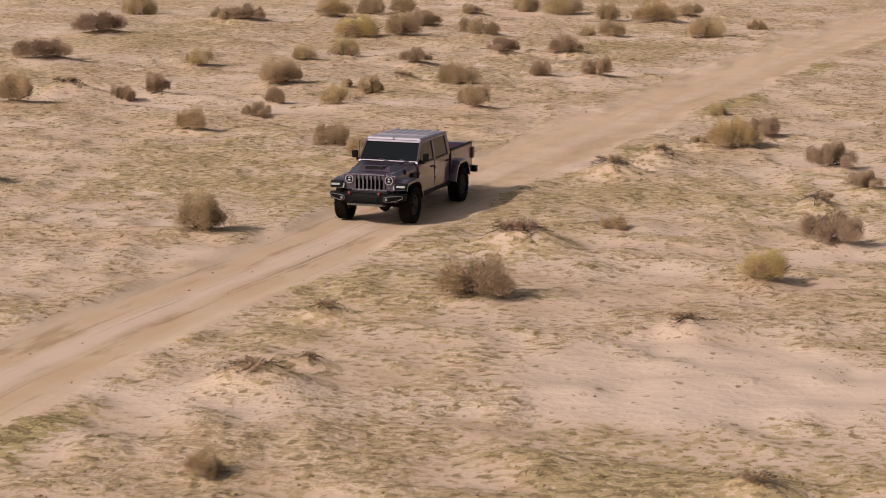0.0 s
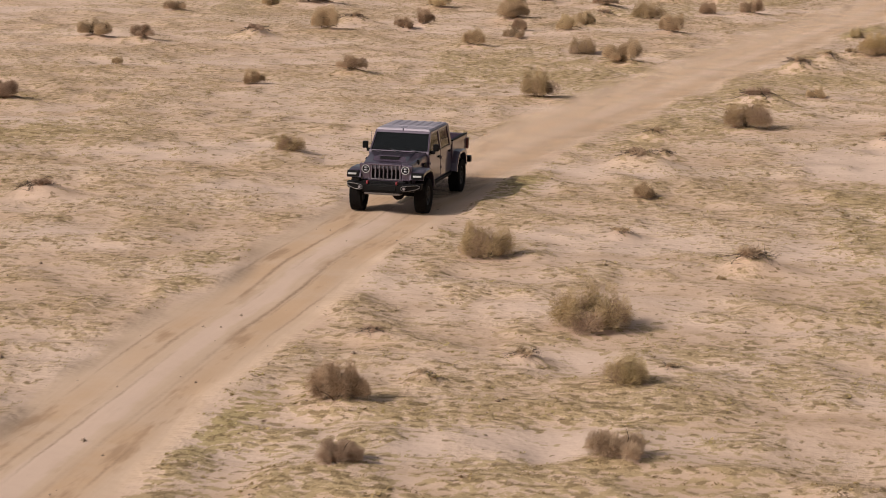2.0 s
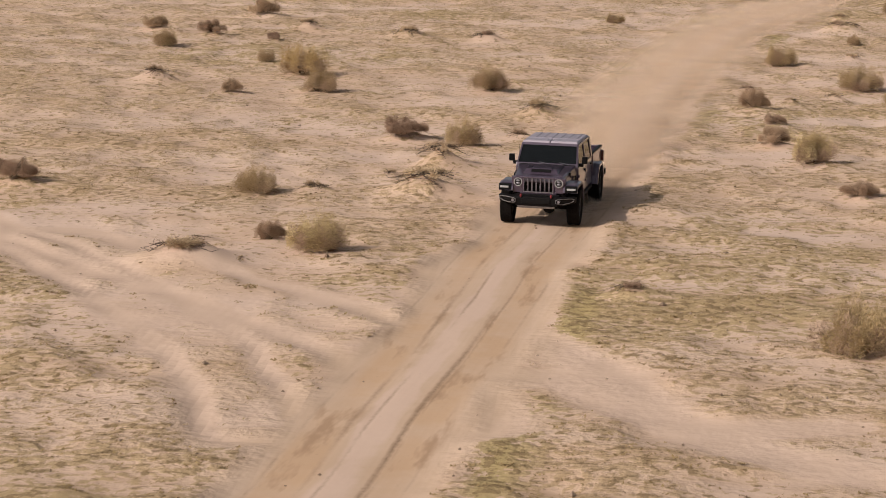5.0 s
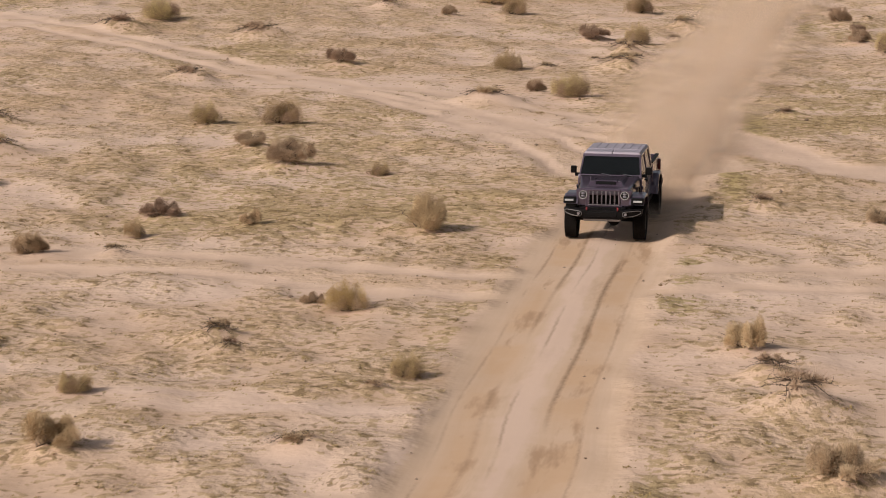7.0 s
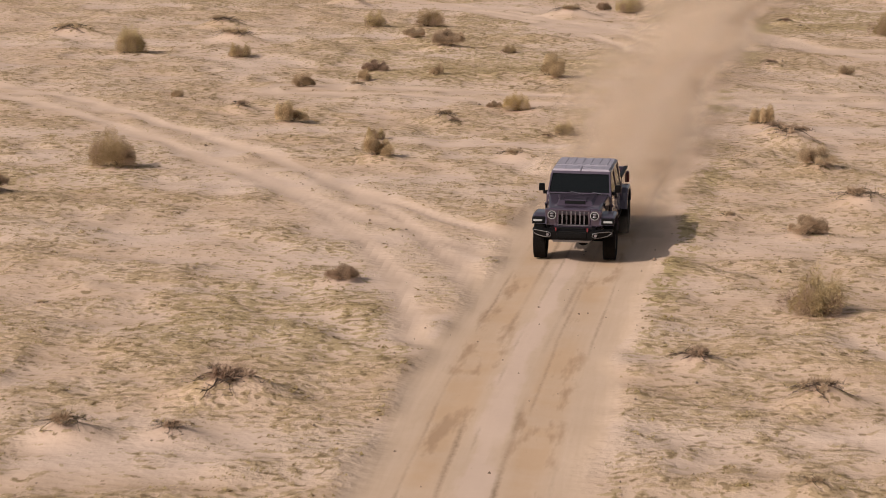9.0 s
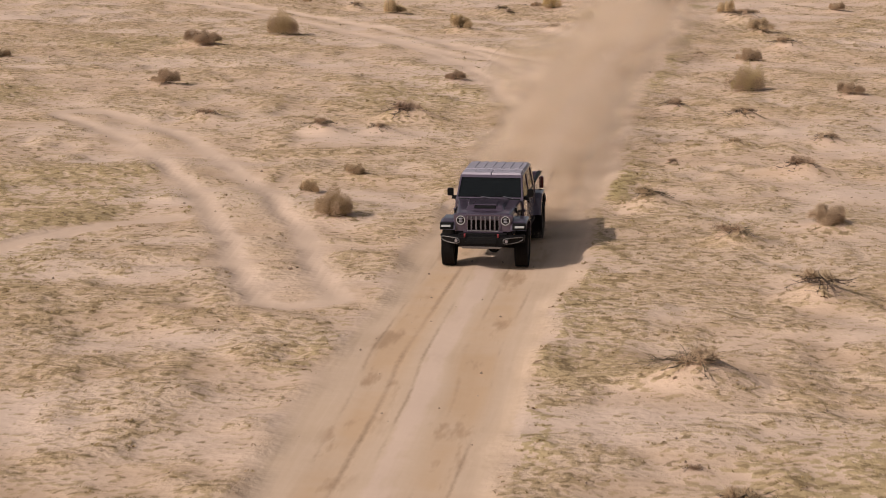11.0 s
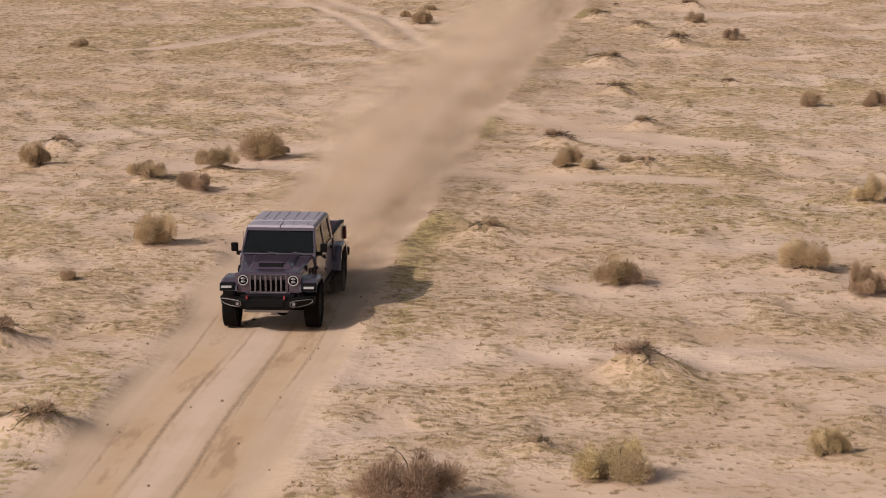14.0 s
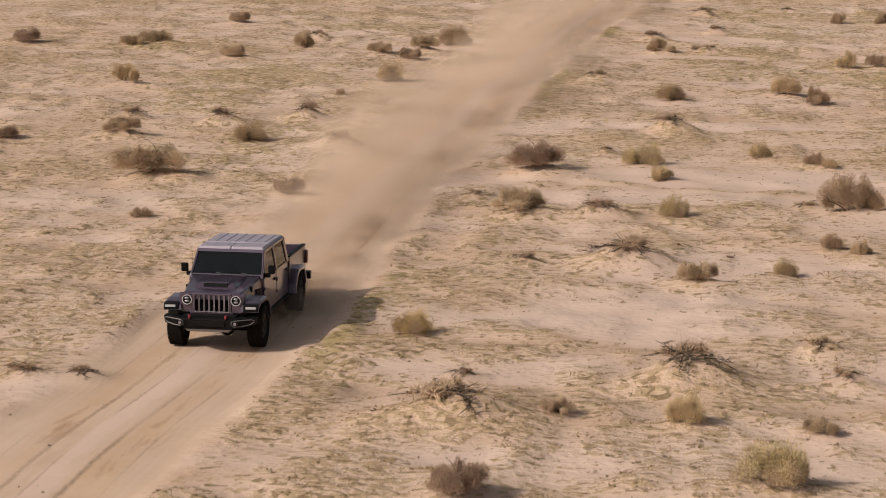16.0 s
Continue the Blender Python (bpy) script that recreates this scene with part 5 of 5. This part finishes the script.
    for x in (-0.36, 0.36):
        for y in (1.62, 2.45):
            seat = one_box("seat", (x - 0.25, y - 0.28, 0.78), (x + 0.25, y + 0.24, 0.98), CLOTH, t, 0.05)
            one_hexa("seat_back", [(x - 0.24, y + 0.14, 0.95), (x + 0.24, y + 0.14, 0.95), (x + 0.24, y + 0.28, 0.95), (x - 0.24, y + 0.28, 0.95),
                                   (x - 0.2, y + 0.26, 1.46), (x + 0.2, y + 0.26, 1.46), (x + 0.2, y + 0.36, 1.46), (x - 0.2, y + 0.36, 1.46)], CLOTH, seat, 0.04)
            one_box("headrest", (x - 0.12, y + 0.28, 1.49), (x + 0.12, y + 0.37, 1.66), CLOTH, seat, 0.03)

    # cargo bed
    one_box("bed_floor", (-0.74, 3.0, 0.72), (0.74, 4.56, 0.78), BLACK, t, 0.005)
    for s in (-1, 1):
        a, b = sorted((s * 0.72, s * 0.79))
        one_box("bed_side", (a, 3.0, 0.62), (b, 4.60, 1.255), PAINT, t, 0.015)
        a, b = sorted((s * 0.70, s * 0.795))
        one_box("bed_rail", (a, 3.0, 1.258), (b, 4.61, 1.29), BLACK, t, 0.008, "black bed rail cap")
        a, b = sorted((s * 0.708, s * 0.717))
        one_box("bed_liner", (a, 3.06, 0.785), (b, 4.54, 1.25), BLACK, t, 0.0)
        a, b = sorted((s * 0.74, s * 0.845))
        one_box("tail_lamp", (a, 4.52, 0.93), (b, 4.64, 1.19), LAMP_RED, t, 0.02, "dark red tail lamp")
    one_box("bed_front", (-0.715, 2.985, 0.62), (0.715, 3.04, 1.255), PAINT, t, 0.01)
    one_box("tailgate", (-0.715, 4.56, 0.70), (0.715, 4.63, 1.27), PAINT, t, 0.015)
    bm = bmesh.new()
    hexa(bm, [(-0.90, 4.60, 0.58), (0.90, 4.60, 0.58), (0.88, 4.80, 0.58), (-0.88, 4.80, 0.58), (-0.90, 4.56, 0.73), (0.90, 4.56, 0.73), (0.88, 4.80, 0.73), (-0.88, 4.80, 0.73)], 0.03)
    part("rear_bumper", bm, BLACK, t, "black rear bumper")
    bm = bmesh.new()
    cylinder(bm, (-0.5, 4.3, 0.5), 0.04, 0.6, "y", 12)
    part("exhaust", bm, CHASSIS, t, "", True)
    wheels = [make_wheel(t, x, y) for y in (0.0, 3.49) for x in (-0.80, 0.80)]
    return t, wheels


truck, WHEELS = make_truck()
tagged(truck, "dusty dark grey four-door pickup truck driving on a dirt road", "pickup truck")


# ---- dust behind the truck ----
DUST_COLOR = (0.82, 0.595, 0.43)


def dust_material(name, thick):
    m = bpy.data.materials.new(name)
    m.use_nodes = True
    n, l = m.node_tree.nodes, m.node_tree.links
    n.remove(n["Principled BSDF"])
    diff = n.new("ShaderNodeBsdfDiffuse")
    trans = n.new("ShaderNodeBsdfTranslucent")
    # dust scatters alike on all sides of a billow, so it is lit as a level sheet
    level = n.new("ShaderNodeCombineXYZ")
    level.inputs[2].default_value = 1.0
    for d in (diff, trans):
        d.inputs["Color"].default_value = (*DUST_COLOR, 1)
        l.new(level.outputs[0], d.inputs["Normal"])
    both = n.new("ShaderNodeMixShader")
    both.inputs[0].default_value = 0.06
    l.new(diff.outputs[0], both.inputs[1])
    l.new(trans.outputs[0], both.inputs[2])
    clear = n.new("ShaderNodeBsdfTransparent")
    pos = n.new("ShaderNodeTexCoord").outputs["Object"]
    info = n.new("ShaderNodeObjectInfo")
    sep = n.new("ShaderNodeSeparateXYZ")
    l.new(pos, sep.inputs[0])
    # thick along the trail, thin towards its sides and top
    along = calc(n, l, "SUBTRACT", calc(n, l, "MULTIPLY", sep.outputs[1], 0.92), calc(n, l, "MULTIPLY", sep.outputs[2], 0.40))
    along = calc(n, l, "POWER", calc(n, l, "ABSOLUTE", along), 2.0)
    shift = n.new("ShaderNodeVectorMath")
    l.new(pos, shift.inputs[0])
    mul = n.new("ShaderNodeVectorMath")
    mul.operation = "SCALE"
    mul.inputs[0].default_value = (37, 19, 53)
    l.new(info.outputs["Random"], mul.inputs["Scale"])
    l.new(mul.outputs[0], shift.inputs[1])
    cloud = ramp(n, l, noise_node(n, l, 1.5, 5, 0.6, shift.outputs[0]), [(0.30, (0.40, 0.40, 0.40)), (0.70, (1, 1, 1))])
    foot = ramp(n, l, sep.outputs[2], [(0.0, (0, 0, 0)), (0.5, (1, 1, 1))])
    a = calc(n, l, "MULTIPLY", calc(n, l, "MULTIPLY", calc(n, l, "MULTIPLY", along, cloud), foot), thick, True)
    out = n.new("ShaderNodeMixShader")
    l.new(a, out.inputs[0])
    l.new(clear.outputs[0], out.inputs[1])
    l.new(both.outputs[0], out.inputs[2])
    l.new(out.outputs[0], n["Material Output"].inputs["Surface"])
    return m


def dust_mesh(name, seed, mat):
    bm = bmesh.new()
    bmesh.ops.create_icosphere(bm, subdivisions=4, radius=1)
    for v in bm.verts:
        p = v.co
        v.co = p * (1 + 0.16 * noise.noise(p * 1.7 + Vector((seed, 0, 0))) + 0.06 * noise.noise(p * 4.1 + Vector((0, seed, 0))))
    me = bpy.data.meshes.new(name)
    bm.to_mesh(me)
    bm.free()
    me.materials.append(mat)
    me.polygons.foreach_set("use_smooth", np.ones(len(me.polygons), bool))
    return me


scene.cycles.transparent_max_bounces = 64
DUST = dust_material("airborne_dust", 0.30)
DUST_MESH = [dust_mesh("dust_cloud", 3.7 * i, DUST) for i in range(4)]
def dust_rows():
    """Billows of the trail: seconds behind the truck, half width, half length, height, drift to the side."""
    r = random.Random(31)
    rows, lag = [], 0.22
    while lag < 5.8:
        age = min(1.0, (lag - 0.15) / 1.6)
        wide = 1.1 + 2.3 * age ** 0.7
        tall = 0.42 + 1.35 * min(1.0, (lag - 0.15) / 0.9) ** 0.8
        fade = 1.0 - 0.12 * max(0.0, lag - 3.0)
        rows.append((lag, wide * r.uniform(0.75, 1.2), (0.9 + 2.2 * age) * r.uniform(0.8, 1.3), tall * fade * r.uniform(0.7, 1.2), r.uniform(-1.0, 0.9) * (0.4 + 1.0 * age) - 0.1 * age))
        lag += (0.045 + 0.075 * age) * r.uniform(0.8, 1.2)
    # low dust thrown out beside the rear wheels, over the shadow
    for lag, off in ((0.19, 0.9), (0.22, 1.3), (0.25, 0.7), (0.28, 1.5), (0.32, 1.1), (0.36, -1.0), (0.27, -0.8), (0.40, 1.5)):
        rows.append((lag, r.uniform(0.7, 1.0), r.uniform(0.7, 1.1), r.uniform(0.35, 0.6), off))
    return rows


DUST_ROWS = dust_rows()
CLOUDS = []
for i, (lag, rx, ry, rz, off) in enumerate(DUST_ROWS):
    ob = new("dust_cloud", DUST_MESH[i % 4])
    ob.scale = (rx, ry, rz)
    tagged(ob, "thin tan dust hanging over the dirt road", "dust", "dust trail", "stuff")
    CLOUDS.append(ob)


def truck_at(t):
    """Place and heading of the truck on its way, also before the first row."""
    ts = ROAD_T
    if t >= 0:
        y = np.interp(t, ts, ROAD_Y)
    else:
        y = ROAD_Y[0] - t * 12.4
    x = float(road_x(y))
    ahead = float(road_x(y - 1.0)) - x
    return x, float(y), math.degrees(math.atan2(ahead, 1.0))


def motions():
    walk(truck, [(t, pose(x, y, z, p, r, yw)) for t, x, y, z, yw, p, r in TRUCK_ROWS])
    # the wheels roll as far as the truck goes
    times = [i / FPS for i in range(0, 16 * FPS + 1)]
    dist, last = 0.0, None
    turns = []
    for t in times:
        p = truck_at(t)
        if last:
            dist += math.hypot(p[0] - last[0], p[1] - last[1])
        last = p
        turns.append(math.degrees(dist / WHEEL_R))
    # the body heaves and pitches on its springs while the wheels keep to the ground
    body = np.array(TRUCK_ROWS)
    for w in WHEELS:
        x, y, z = w.location
        rows = []
        for t, a in zip(times, turns):
            heave, pitch, roll = (float(np.interp(t, body[:, 0], body[:, k])) for k in (3, 5, 6))
            lift = -(heave + y * math.sin(radians(pitch)) - x * math.sin(radians(roll)))
            rows.append((t, pose(x, y, z + max(-0.14, min(0.14, lift)), a % 360, 0, 0)))
        walk(w, rows)
    for ob, (lag, rx, ry, rz, off) in zip(CLOUDS, DUST_ROWS):
        rows = []
        for k in range(33):
            t = k * 0.5
            x, y, yaw = truck_at(t - lag)
            rise = min(1.0, 0.12 + 0.88 * (max(0.0, t - 0.3 * lag) / 9.0) ** 1.4)
            rows.append((t, pose(x + off * rise, y, -0.05 - rz * (1 - rise) * 0.8, 0, 0, yaw)))
        walk(ob, rows)


motions()
